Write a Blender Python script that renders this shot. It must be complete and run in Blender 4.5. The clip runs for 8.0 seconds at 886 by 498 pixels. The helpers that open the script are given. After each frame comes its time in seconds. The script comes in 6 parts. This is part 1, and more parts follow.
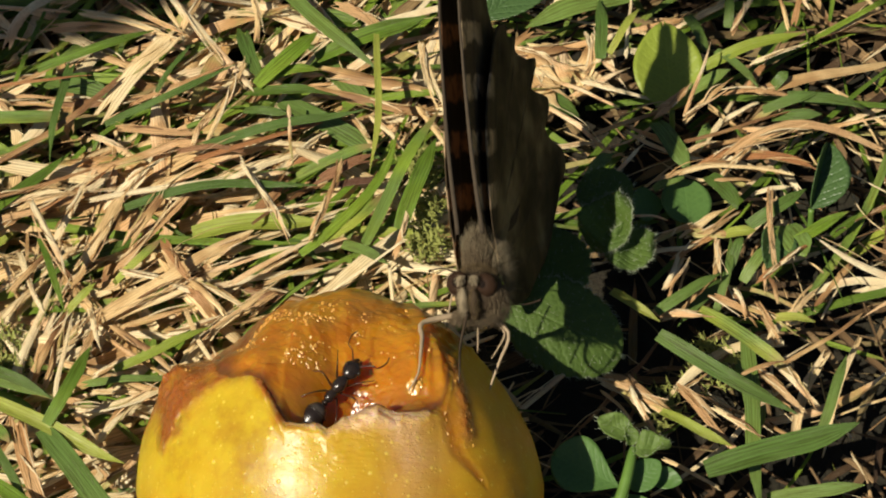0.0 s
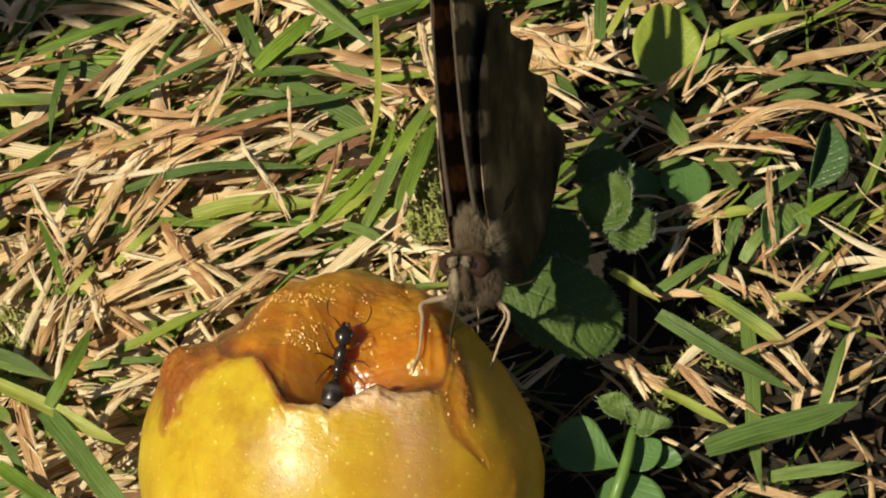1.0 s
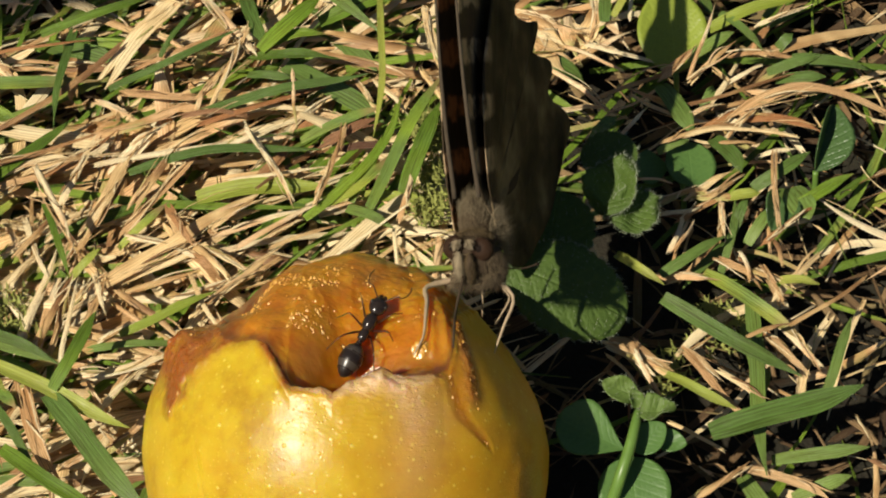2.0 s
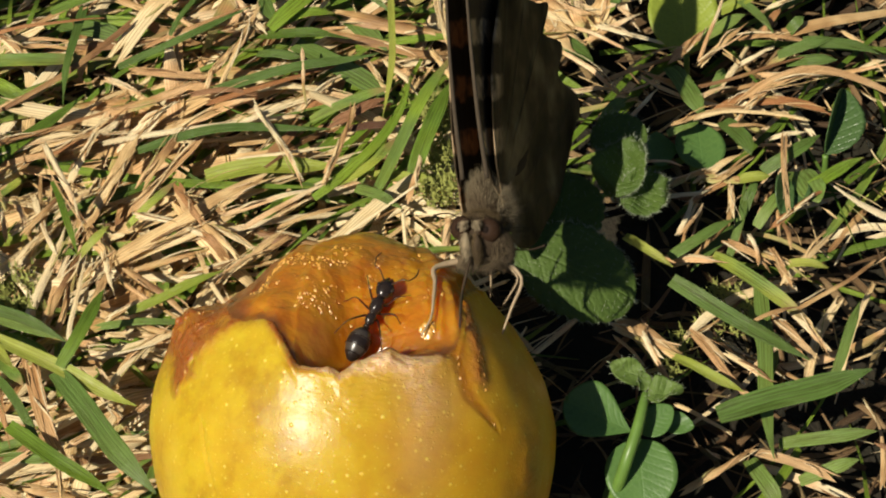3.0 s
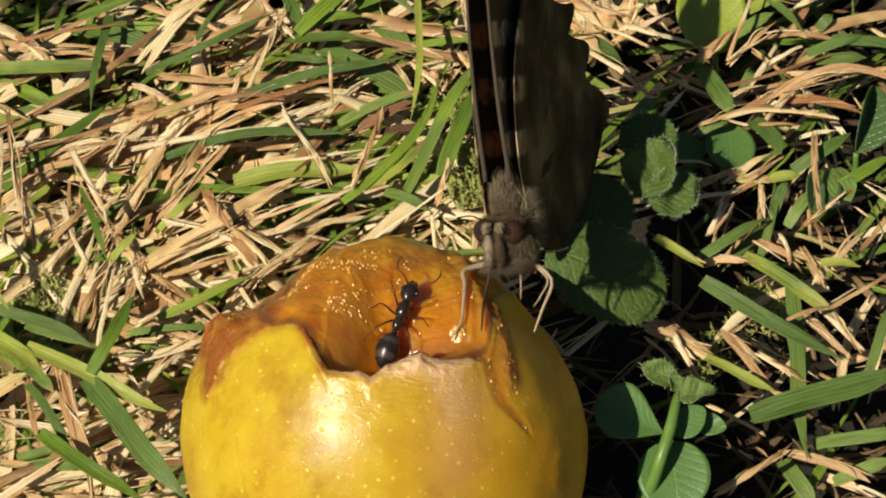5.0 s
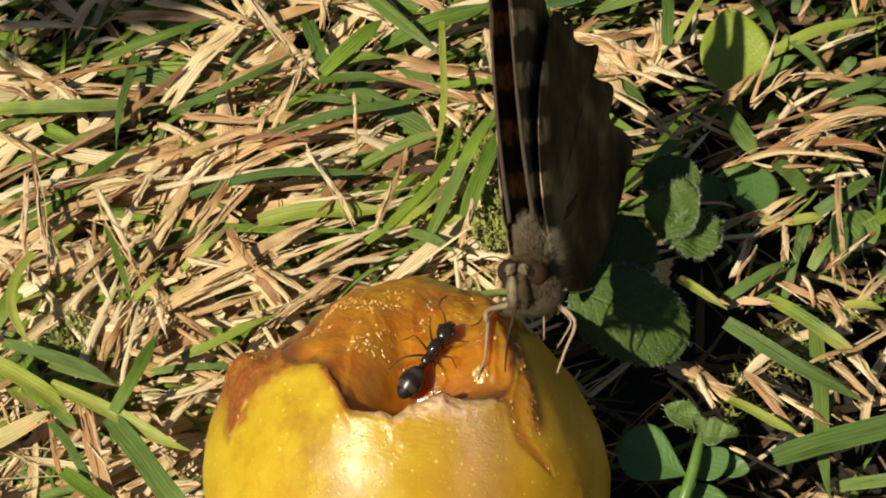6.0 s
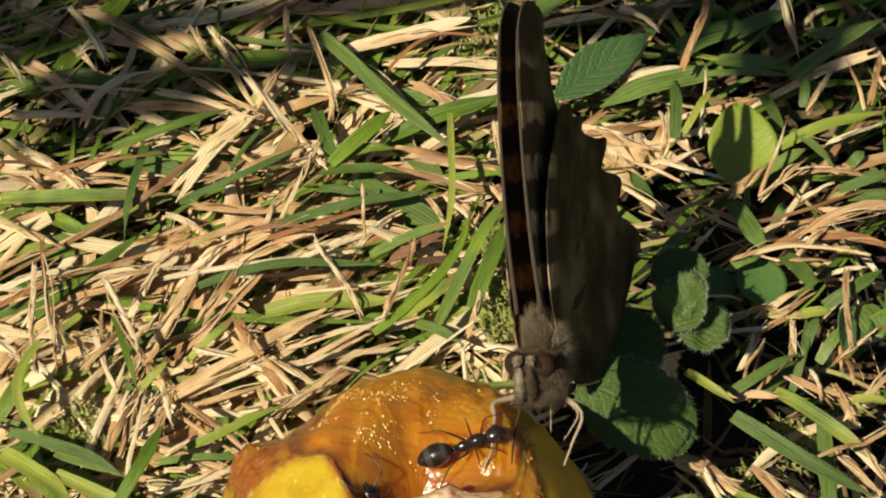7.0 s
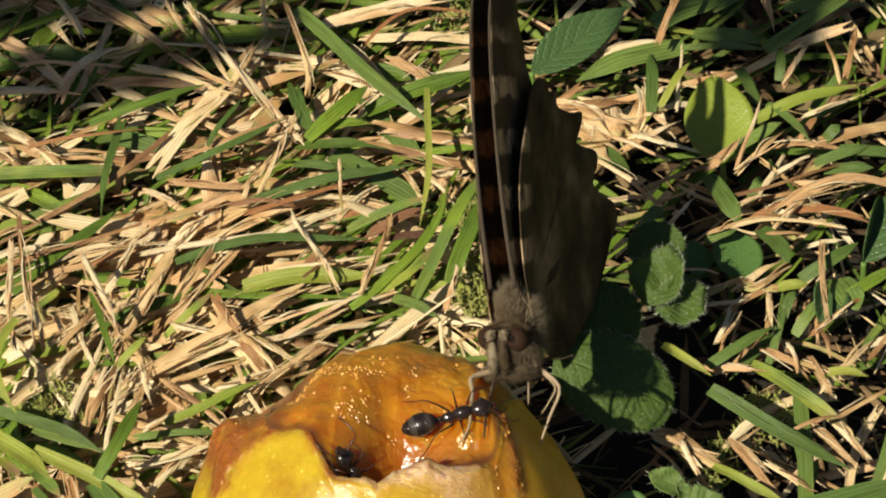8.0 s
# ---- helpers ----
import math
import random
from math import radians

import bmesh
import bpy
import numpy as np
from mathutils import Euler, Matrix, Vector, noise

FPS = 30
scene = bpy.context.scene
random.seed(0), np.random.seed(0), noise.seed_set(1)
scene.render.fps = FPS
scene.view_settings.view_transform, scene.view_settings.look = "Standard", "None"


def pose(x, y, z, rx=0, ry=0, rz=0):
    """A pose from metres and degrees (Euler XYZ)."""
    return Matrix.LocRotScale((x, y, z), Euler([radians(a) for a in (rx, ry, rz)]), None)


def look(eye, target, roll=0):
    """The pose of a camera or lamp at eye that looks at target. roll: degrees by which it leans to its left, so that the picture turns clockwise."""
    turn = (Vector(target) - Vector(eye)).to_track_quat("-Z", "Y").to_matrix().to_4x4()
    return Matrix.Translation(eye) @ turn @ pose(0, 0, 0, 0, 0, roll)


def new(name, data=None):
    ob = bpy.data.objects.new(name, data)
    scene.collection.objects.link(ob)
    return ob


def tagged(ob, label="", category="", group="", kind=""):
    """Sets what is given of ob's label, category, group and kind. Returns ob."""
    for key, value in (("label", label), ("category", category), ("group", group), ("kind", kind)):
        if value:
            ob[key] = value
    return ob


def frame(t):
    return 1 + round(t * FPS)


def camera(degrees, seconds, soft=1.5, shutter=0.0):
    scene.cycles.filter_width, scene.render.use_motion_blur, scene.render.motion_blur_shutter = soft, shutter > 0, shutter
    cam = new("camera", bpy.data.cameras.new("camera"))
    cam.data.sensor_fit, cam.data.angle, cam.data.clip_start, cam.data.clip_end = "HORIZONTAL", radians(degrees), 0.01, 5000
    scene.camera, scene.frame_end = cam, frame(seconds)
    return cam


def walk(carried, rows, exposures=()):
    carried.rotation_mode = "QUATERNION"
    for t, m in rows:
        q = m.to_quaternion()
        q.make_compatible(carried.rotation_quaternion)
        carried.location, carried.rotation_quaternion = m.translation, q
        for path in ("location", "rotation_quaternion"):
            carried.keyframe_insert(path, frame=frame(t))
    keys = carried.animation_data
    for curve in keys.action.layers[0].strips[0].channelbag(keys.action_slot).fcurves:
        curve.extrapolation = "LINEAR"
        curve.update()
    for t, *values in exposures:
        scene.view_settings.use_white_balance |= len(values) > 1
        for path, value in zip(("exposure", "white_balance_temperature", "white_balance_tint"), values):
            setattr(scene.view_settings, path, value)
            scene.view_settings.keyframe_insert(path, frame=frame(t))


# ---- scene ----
MM = 0.001

# the camera: hand held, turning a little about one spot above the fruit
cam = camera(22.0, 8.0, soft=2.0)
ROWS = [
    (0.0, 0.00227, -0.07737, 0.19069, 29.871, -1.465, -1.142),
    (0.5, 0.00225, -0.07757, 0.19104, 29.679, -1.370, -1.304),
    (1.0, 0.00225, -0.07756, 0.19103, 29.393, -1.354, -1.335),
    (1.5, 0.00226, -0.07744, 0.19083, 29.176, -1.255, -1.446),
    (3.0, 0.00227, -0.07729, 0.19056, 28.464, -1.291, -0.777),
    (3.5, 0.00229, -0.07704, 0.19011, 28.223, -1.072, -0.901),
    (4.0, 0.00229, -0.07697, 0.18998, 28.139, -0.820, -1.083),
    (5.5, 0.00229, -0.07700, 0.19003, 28.876, -0.131, -0.762),
    (6.0, 0.00229, -0.07710, 0.19022, 29.551, 0.017, -0.396),
    (6.5, 0.00229, -0.07714, 0.19027, 31.278, 0.002, -0.024),
    (7.0, 0.00229, -0.07707, 0.19015, 31.850, 0.000, 0.000),
    (7.5, 0.00229, -0.07709, 0.19020, 31.733, -0.060, -0.314),
    (8.0, 0.00228, -0.07722, 0.19040, 31.214, -0.371, -0.500),
]
walk(cam, [(t, pose(x, y, z, rx, ry, rz)) for t, x, y, z, rx, ry, rz in ROWS], exposures=[(0, -0.14), (3.0, -0.14), (4.0, -0.14), (6.0, -0.11), (8, -0.06)])

# ---- light: clear summer sky and one sun ----
SUN_WAY = Vector((-0.51, -0.335, 0.79)).normalized()
SKY, SUN = 0.040, 5.8
world = bpy.data.worlds.new("sky")
scene.world = world
world.use_nodes = True
wn = world.node_tree
sky = wn.nodes.new("ShaderNodeTexSky")
sky.sky_type, sky.sun_disc = "NISHITA", False
sky.sun_elevation = math.asin(SUN_WAY.z)
sky.sun_rotation = math.atan2(SUN_WAY.x, SUN_WAY.y)
wn.links.new(sky.outputs[0], wn.nodes["Background"].inputs[0])
wn.nodes["Background"].inputs[1].default_value = SKY
sun_data = bpy.data.lights.new("sun", "SUN")
sun_data.energy, sun_data.angle, sun_data.color = SUN, radians(0.53), (1.0, 0.905, 0.75)
sun = new("sun", sun_data)
sun.matrix_world = look(SUN_WAY * 2.0, (0, 0, 0))


# ---- materials ----
class Nodes:
    """Short writing for node trees."""

    def __init__(self, name):
        self.mat = bpy.data.materials.new(name)
        self.mat.use_nodes = True
        self.tree = self.mat.node_tree
        self.shader = self.tree.nodes["Principled BSDF"]
        self.out = self.tree.nodes["Material Output"]

    def add(self, kind, **values):
        node = self.tree.nodes.new("ShaderNode" + kind)
        for key, value in values.items():
            if key == "op":
                node.operation = value
            elif key == "blend":
                node.data_type, node.blend_type = "RGBA", value
            elif key == "name":
                node.attribute_name = value
            elif key == "feature":
                node.feature = value
            elif key == "bands":
                node.bands_direction = value
            else:
                node.inputs[key.replace("_", " ")].default_value = value
        return node

    def link(self, a, b):
        self.tree.links.new(a, b)

    def ramp(self, fac, stops):
        node = self.tree.nodes.new("ShaderNodeValToRGB")
        el = node.color_ramp.elements
        while len(el) < len(stops):
            el.new(0.5)
        for e, (at, col) in zip(el, stops):
            e.position, e.color = at, (*col, 1) if len(col) == 3 else col
        self.link(fac, node.inputs[0])
        return node.outputs[0]

    def noise(self, vector, scale, detail=3.0, rough=0.55, stretch=None):
        if stretch is not None:
            m = self.tree.nodes.new("ShaderNodeMapping")
            m.inputs["Scale"].default_value = stretch
            self.link(vector, m.inputs[0])
            vector = m.outputs[0]
        n = self.add("TexNoise", Scale=scale, Detail=detail, Roughness=rough)
        self.link(vector, n.inputs["Vector"])
        return n.outputs["Fac"]

    def mix(self, fac, a, b, blend="MIX"):
        n = self.tree.nodes.new("ShaderNodeMix")
        n.data_type, n.blend_type = "RGBA", blend
        n.clamp_factor = True
        if isinstance(fac, float):
            n.inputs[0].default_value = fac
        else:
            self.link(fac, n.inputs[0])
        for value, at in ((a, 6), (b, 7)):
            if isinstance(value, tuple):
                n.inputs[at].default_value = (*value, 1)
            else:
                self.link(value, n.inputs[at])
        return n.outputs[2]

    def math(self, op, a, b=0.0, clamp=False):
        n = self.tree.nodes.new("ShaderNodeMath")
        n.operation, n.use_clamp = op, clamp
        for value, at in ((a, 0), (b, 1)):
            if isinstance(value, (int, float)):
                n.inputs[at].default_value = value
            else:
                self.link(value, n.inputs[at])
        return n.outputs[0]

    def bump(self, height, strength, distance):
        n = self.tree.nodes.new("ShaderNodeBump")
        n.inputs["Strength"].default_value, n.inputs["Distance"].default_value = strength, distance
        self.link(height, n.inputs["Height"])
        self.link(n.outputs[0], self.shader.inputs["Normal"])
        return n

    def set(self, **values):
        for key, value in values.items():
            self.shader.inputs[key.replace("_", " ")].default_value = value
        return self

    def colour(self, socket):
        self.link(socket, self.shader.inputs["Base Color"])


def blade_material(name, stops, island, rough=0.5, through_light=0.3, fibre=0.35, tip=None):
    """A grass blade or straw: a colour of its own for each blade, fibres along it, light passing through."""
    n = Nodes(name)
    uv = n.add("UVMap").outputs[0]
    if island:
        rnd = n.add("NewGeometry").outputs["Random Per Island"]
    else:
        rnd = n.add("ObjectInfo").outputs["Random"]
    where = n.add("TexCoord").outputs["Object"]
    shift = n.math("MULTIPLY", n.math("SUBTRACT", n.noise(where, 150.0, 2.0), 0.5), 0.9)
    base = n.ramp(n.math("ADD", rnd, shift, True), stops)
    blotch = n.noise(where, 420.0, 3.0)
    base = n.mix(n.math("MULTIPLY", n.math("SUBTRACT", blotch, 0.35, True), 1.1), base, n.mix(1.0, base, (0.70, 0.60, 0.46), "MULTIPLY"))
    comb = n.add("CombineXYZ")
    sep = n.add("SeparateXYZ")
    n.link(uv, sep.inputs[0])
    n.link(n.math("MULTIPLY", sep.outputs[0], 8.0), comb.inputs[0])
    n.link(n.math("ADD", n.math("MULTIPLY", sep.outputs[1], 1.3), n.math("MULTIPLY", rnd, 57.0)), comb.inputs[1])
    ribs = n.math("ADD", n.math("MULTIPLY", n.noise(comb.outputs[0], 1.6, 3.0, 0.6), 0.6), n.math("MULTIPLY", n.noise(comb.outputs[0], 5.5, 2.0, 0.6, (1.0, 0.4, 1.0)), 0.4))
    base = n.mix(n.math("MULTIPLY", n.math("SUBTRACT", ribs, 0.49, True), fibre * 16.0, True), n.mix(1.0, base, (1.08, 1.08, 1.06), "MULTIPLY"), n.mix(1.0, base, (0.58, 0.49, 0.34), "MULTIPLY"))
    # parallel veins
    veins = n.math("SINE", n.math("ADD", n.math("MULTIPLY", sep.outputs[0], 34.0), n.math("ADD", n.math("MULTIPLY", ribs, 7.0), n.math("MULTIPLY", rnd, 40.0))))
    base = n.mix(n.math("MULTIPLY", n.math("ADD", veins, 0.1, True), 0.6), base, n.mix(1.0, base, (0.64, 0.57, 0.46), "MULTIPLY"))
    # pale scratches and a dusty bloom along the fibres
    scratch = n.noise(comb.outputs[0], 7.5, 2.0, 0.7, (1.0, 0.25, 1.0))
    base = n.mix(n.math("MULTIPLY", n.math("SUBTRACT", scratch, 0.60, True), 4.0, True), base, n.mix(0.45, base, (0.80, 0.76, 0.58)))
    if tip is not None:
        # dried, browned ends
        dry = n.math("MULTIPLY", n.math("SUBTRACT", n.math("ADD", sep.outputs[1], n.math("MULTIPLY", rnd, 0.5)), 1.12), 5.0, True)
        base = n.mix(dry, base, tip)
    n.colour(base)
    n.set(Roughness=rough)
    n.shader.inputs["Specular IOR Level"].default_value = 0.45
    n.bump(ribs, 0.9, 0.00011)
    tr = n.add("BsdfTranslucent")
    n.link(n.mix(1.0, base, (0.9, 1.0, 0.45), "MULTIPLY"), tr.inputs[0])
    ms = n.add("MixShader")
    ms.inputs[0].default_value = through_light
    n.link(n.shader.outputs[0], ms.inputs[1])
    n.link(tr.outputs[0], ms.inputs[2])
    n.link(ms.outputs[0], n.out.inputs[0])
    return n.mat


STRAW = [(0.0, (0.30, 0.16, 0.07)), (0.12, (0.57, 0.36, 0.16)), (0.25, (0.92, 0.68, 0.35)), (0.46, (0.98, 0.82, 0.50)), (0.68, (0.99, 0.88, 0.60)),
         (0.82, (0.93, 0.64, 0.36)), (0.92, (0.70, 0.43, 0.19)), (1.0, (0.54, 0.50, 0.19))]
GREEN = [(0.0, (0.12, 0.22, 0.028)), (0.3, (0.21, 0.36, 0.036)), (0.6, (0.31, 0.47, 0.05)), (0.8, (0.21, 0.34, 0.08)),
         (1.0, (0.48, 0.58, 0.09))]
m_straw = blade_material("straw_litter", STRAW, True, 0.42, 0.12)
# decayed tones, taken darker still to stand for shade in the gaps
m_old_straw = blade_material("decayed_shaded_litter", [(0.0, (0.06, 0.034, 0.016)), (0.4, (0.16, 0.10, 0.046)), (0.75, (0.30, 0.20, 0.10)), (1.0, (0.20, 0.16, 0.07))], True, 0.95, 0.05)
m_straw_one = blade_material("straw_stalk", STRAW, False, 0.4, 0.12)
m_green = blade_material("green_grass", GREEN, True, 0.42, 0.35, 0.55, (0.42, 0.30, 0.12))
m_green_one = blade_material("green_blade", GREEN, False, 0.4, 0.33, 0.6, (0.42, 0.30, 0.12))
m_blue_one = blade_material("blue_green_blade", [(0.0, (0.12, 0.22, 0.045)), (0.5, (0.19, 0.31, 0.075)), (1.0, (0.27, 0.40, 0.085))], False, 0.36, 0.28, 0.6)
m_rust_one = blade_material("rusty_straw", [(0.0, (0.50, 0.23, 0.09)), (0.5, (0.74, 0.46, 0.22)), (1.0, (0.88, 0.66, 0.38))], False, 0.5, 0.2, 0.7)
m_dead_one = blade_material("dead_brown_leaf", [(0.0, (0.10, 0.045, 0.022)), (0.5, (0.24, 0.11, 0.05)), (1.0, (0.40, 0.22, 0.11))], False, 0.6, 0.08, 0.8)
m_bright_one = blade_material("fresh_stem", [(0.0, (0.34, 0.44, 0.06)), (1.0, (0.50, 0.55, 0.11))], False, 0.35, 0.3, 0.2)


def soil_material():
    n = Nodes("soil")
    where = n.add("TexCoord").outputs["Object"]
    a = n.noise(where, 160.0, 6.0, 0.65)
    b = n.noise(where, 1500.0, 4.0)
    # near black: the shade between the blades is put into the soil colour
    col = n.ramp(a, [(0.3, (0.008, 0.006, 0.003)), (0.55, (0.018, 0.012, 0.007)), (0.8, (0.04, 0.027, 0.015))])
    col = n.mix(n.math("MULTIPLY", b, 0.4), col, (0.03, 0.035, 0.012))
    # away from the spot the turf closes over
    far = n.add("VectorMath", op="LENGTH")
    n.link(where, far.inputs[0])
    turf = n.mix(n.math("MULTIPLY", n.math("SUBTRACT", n.noise(where, 9.0, 5.0), 0.4), 4.0, True), (0.30, 0.23, 0.10), (0.09, 0.14, 0.03))
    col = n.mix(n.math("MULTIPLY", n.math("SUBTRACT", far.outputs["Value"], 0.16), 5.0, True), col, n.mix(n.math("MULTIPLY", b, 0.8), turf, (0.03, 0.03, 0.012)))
    n.colour(col)
    n.set(Roughness=0.95)
    n.bump(n.math("ADD", a, n.math("MULTIPLY", b, 0.4)), 0.9, 0.0012)
    return n.mat


m_soil = soil_material()


def leaf_material(name, light, dark, rough=0.42, vein=True, through_light=0.3, relief=0.6, veins=0.25):
    n = Nodes(name)
    where = n.add("TexCoord").outputs["Object"]
    uv = n.add("UVMap").outputs[0]
    sep = n.add("SeparateXYZ")
    n.link(uv, sep.inputs[0])
    cells = n.add("TexVoronoi", Scale=1900.0, feature="DISTANCE_TO_EDGE")
    n.link(where, cells.inputs["Vector"])
    net = n.math("MULTIPLY", cells.outputs["Distance"], 2.5, True)
    big = n.noise(where, 260.0, 4.0)
    base = n.mix(big, dark, light)
    base = n.mix(n.math("MULTIPLY", net, 0.35), n.mix(1.0, base, (1.15, 1.12, 1.0), "MULTIPLY"), n.mix(1.0, base, (0.7, 0.75, 0.7), "MULTIPLY"))
    height = n.math("MULTIPLY", net, 0.2)
    if vein:
        # side veins: v along the midrib, u across from -1 to 1 stored as 0..1
        off = n.math("ABSOLUTE", n.math("SUBTRACT", sep.outputs[0], 0.5))
        ph = n.math("MULTIPLY", n.math("SUBTRACT", sep.outputs[1], n.math("MULTIPLY", off, 0.55)), 24.0)
        line = n.math("POWER", n.math("ABSOLUTE", n.math("SINE", n.math("ADD", ph, n.math("MULTIPLY", big, 1.5)))), 9.0)
        mid = n.math("SUBTRACT", 1.0, n.math("MULTIPLY", off, 38.0), True)
        lines = n.math("MAXIMUM", n.math("MULTIPLY", line, 0.45), mid)
        base = n.mix(n.math("MULTIPLY", lines, veins), base, n.mix(1.0, light, (1.5, 1.45, 1.5), "MULTIPLY") if not isinstance(light, tuple) else tuple(min(1, c * 1.7) for c in light))
        height = n.math("SUBTRACT", n.math("MULTIPLY", net, 0.4), lines)
    n.colour(base)
    n.set(Roughness=rough)
    n.bump(height, relief, 0.00018)
    tr = n.add("BsdfTranslucent")
    n.link(n.mix(1.0, base, (1.0, 1.0, 0.4), "MULTIPLY"), tr.inputs[0])
    ms = n.add("MixShader")
    ms.inputs[0].default_value = through_light
    n.link(n.shader.outputs[0], ms.inputs[1])
    n.link(tr.outputs[0], ms.inputs[2])
    n.link(ms.outputs[0], n.out.inputs[0])
    return n.mat


m_clover = leaf_material("clover_leaf", (0.145, 0.275, 0.072), (0.075, 0.165, 0.052), 0.40, True, 0.3, 0.18, 0.10)
m_bud = leaf_material("bud_leaf", (0.20, 0.30, 0.07), (0.11, 0.19, 0.05), 0.55, True, 0.35, 0.5, 0.15)
m_hairy = leaf_material("hairy_leaf", (0.108, 0.178, 0.031), (0.058, 0.112, 0.022), 0.65)
m_lime = leaf_material("lime_leaf", (0.34, 0.42, 0.065), (0.24, 0.32, 0.045), 0.42, True, 0.3, 0.3, 0.12)
m_dark_leaf = leaf_material("dark_leaf", (0.095, 0.175, 0.06), (0.06, 0.12, 0.042), 0.36)


def plain(name, colour, rough=0.5, vary=0.3, scale=900.0, metallic=0.0, bump=0.0, sheen=0.5):
    n = Nodes(name)
    where = n.add("TexCoord").outputs["Object"]
    f = n.noise(where, scale, 4.0)
    dim = tuple(c * (1 - vary) for c in colour)
    n.colour(n.mix(f, dim, tuple(min(1.0, c * (1 + vary)) for c in colour)))
    n.set(Roughness=rough, Metallic=metallic)
    n.shader.inputs["Specular IOR Level"].default_value = sheen
    if bump:
        n.bump(f, 0.6, bump)
    return n.mat


m_hair = plain("leaf_hair", (0.32, 0.37, 0.24), 0.6)
m_stem = plain("stem", (0.12, 0.22, 0.04), 0.4, 0.25)
m_moss = plain("moss", (0.25, 0.27, 0.06), 0.8, 0.5, 1500.0)


def skin_material():
    """Ripe yellow skin: greener flank, tan and mauve bruise below the hole, red-brown spots, pale pores."""
    n = Nodes("fruit_skin")
    where = n.add("TexCoord").outputs["Object"]
    bruise, mauve, rot, green, torn, amber = (n.add("Attribute", name=key).outputs["Fac"] for key in ("bruise", "mauve", "rot", "green", "torn", "amber"))
    big = n.noise(where, 110.0, 4.0)
    mid = n.noise(where, 330.0, 4.0, 0.6)
    fine = n.noise(where, 900.0, 5.0, 0.6)
    grain = n.noise(where, 1700.0, 3.0, 0.7)
    col = n.mix(n.math("ADD", n.math("MULTIPLY", big, 0.8), n.math("MULTIPLY", n.math("SUBTRACT", mid, 0.35), 1.3), True), (0.43, 0.215, 0.006), (0.55, 0.36, 0.012))
    col = n.mix(n.math("MULTIPLY", green, n.math("ADD", 0.25, n.math("MULTIPLY", mid, 1.1)), True), col, (0.55, 0.415, 0.020))
    # cloudy darker and paler flecks under the skin
    cloud = n.noise(where, 240.0, 5.0, 0.65, (1.0, 1.0, 0.7))
    col = n.mix(n.math("MULTIPLY", n.math("SUBTRACT", cloud, 0.50, True), 5.5, True), col, n.mix(1.0, col, (0.74, 0.62, 0.5), "MULTIPLY"))
    col = n.mix(n.math("MULTIPLY", n.math("SUBTRACT", 0.48, cloud, True), 5.0, True), col, n.mix(1.0, col, (1.12, 1.16, 1.8), "MULTIPLY"))
    # amber flank: light glowing through the shaded side, put into the colour
    col = n.mix(n.math("MULTIPLY", amber, n.math("ADD", 0.5, n.math("MULTIPLY", big, 0.5)), True), col, (0.64, 0.31, 0.004))
    col = n.mix(n.math("MULTIPLY", bruise, n.math("ADD", 0.15, n.math("MULTIPLY", fine, 0.9)), True), col, (0.62, 0.37, 0.085))
    col = n.mix(n.math("MULTIPLY", mauve, n.math("ADD", 0.3, n.math("MULTIPLY", mid, 0.7)), True), col, (0.47, 0.27, 0.105))
    # pale pink patches, and the sheen of the wrinkled skin set in colour
    col = n.mix(n.math("MULTIPLY", n.math("MULTIPLY", n.math("SUBTRACT", bruise, 0.62, True), 2.6), n.math("MULTIPLY", n.math("SUBTRACT", mid, 0.34, True), 2.6), True), col, (0.78, 0.54, 0.36))
    pores = n.add("TexVoronoi", Scale=1000.0, Randomness=1.0)
    n.link(where, pores.inputs["Vector"])
    dot = n.math("MULTIPLY", n.math("SUBTRACT", 0.20, pores.outputs["Distance"]), 6.0, True)
    col = n.mix(n.math("MULTIPLY", dot, n.math("MULTIPLY", n.math("SUBTRACT", mid, 0.22, True), 2.4)), col, (0.80, 0.66, 0.15))
    small = n.add("TexVoronoi", Scale=2100.0, Randomness=1.0)
    n.link(where, small.inputs["Vector"])
    prick = n.math("MULTIPLY", n.math("SUBTRACT", 0.26, small.outputs["Distance"]), 4.0, True)
    col = n.mix(n.math("MULTIPLY", prick, 0.30), col, (0.78, 0.62, 0.16))
    speck = n.add("TexVoronoi", Scale=170.0, Randomness=1.0)
    n.link(where, speck.inputs["Vector"])
    dark = n.math("MULTIPLY", n.math("SUBTRACT", 0.09, speck.outputs["Distance"]), 14.0, True)
    col = n.mix(n.math("MULTIPLY", dark, 0.55), col, (0.30, 0.12, 0.03))
    stain = n.noise(where, 70.0, 5.0, 0.6)
    col = n.mix(n.math("MULTIPLY", n.math("SUBTRACT", stain, 0.56, True), 2.6, True), col, (0.50, 0.23, 0.012))
    col = n.mix(n.math("MULTIPLY", rot, n.math("ADD", 0.6, fine), True), col, (0.30, 0.095, 0.016))
    col = n.mix(n.math("MULTIPLY", torn, n.math("ADD", 0.55, fine), True), col, (0.36, 0.12, 0.010))
    n.colour(col)
    n.link(n.math("SUBTRACT", n.math("ADD", 0.25, n.math("MULTIPLY", fine, 0.22)), n.math("MULTIPLY", n.math("ADD", torn, n.math("MULTIPLY", rot, 0.6)), 0.14)), n.shader.inputs["Roughness"])
    n.shader.inputs["Subsurface Weight"].default_value = 0.75
    n.shader.inputs["Subsurface Radius"].default_value = (1.0, 0.55, 0.08)
    n.shader.inputs["Subsurface Scale"].default_value = 0.0022
    n.shader.inputs["Specular IOR Level"].default_value = 0.40
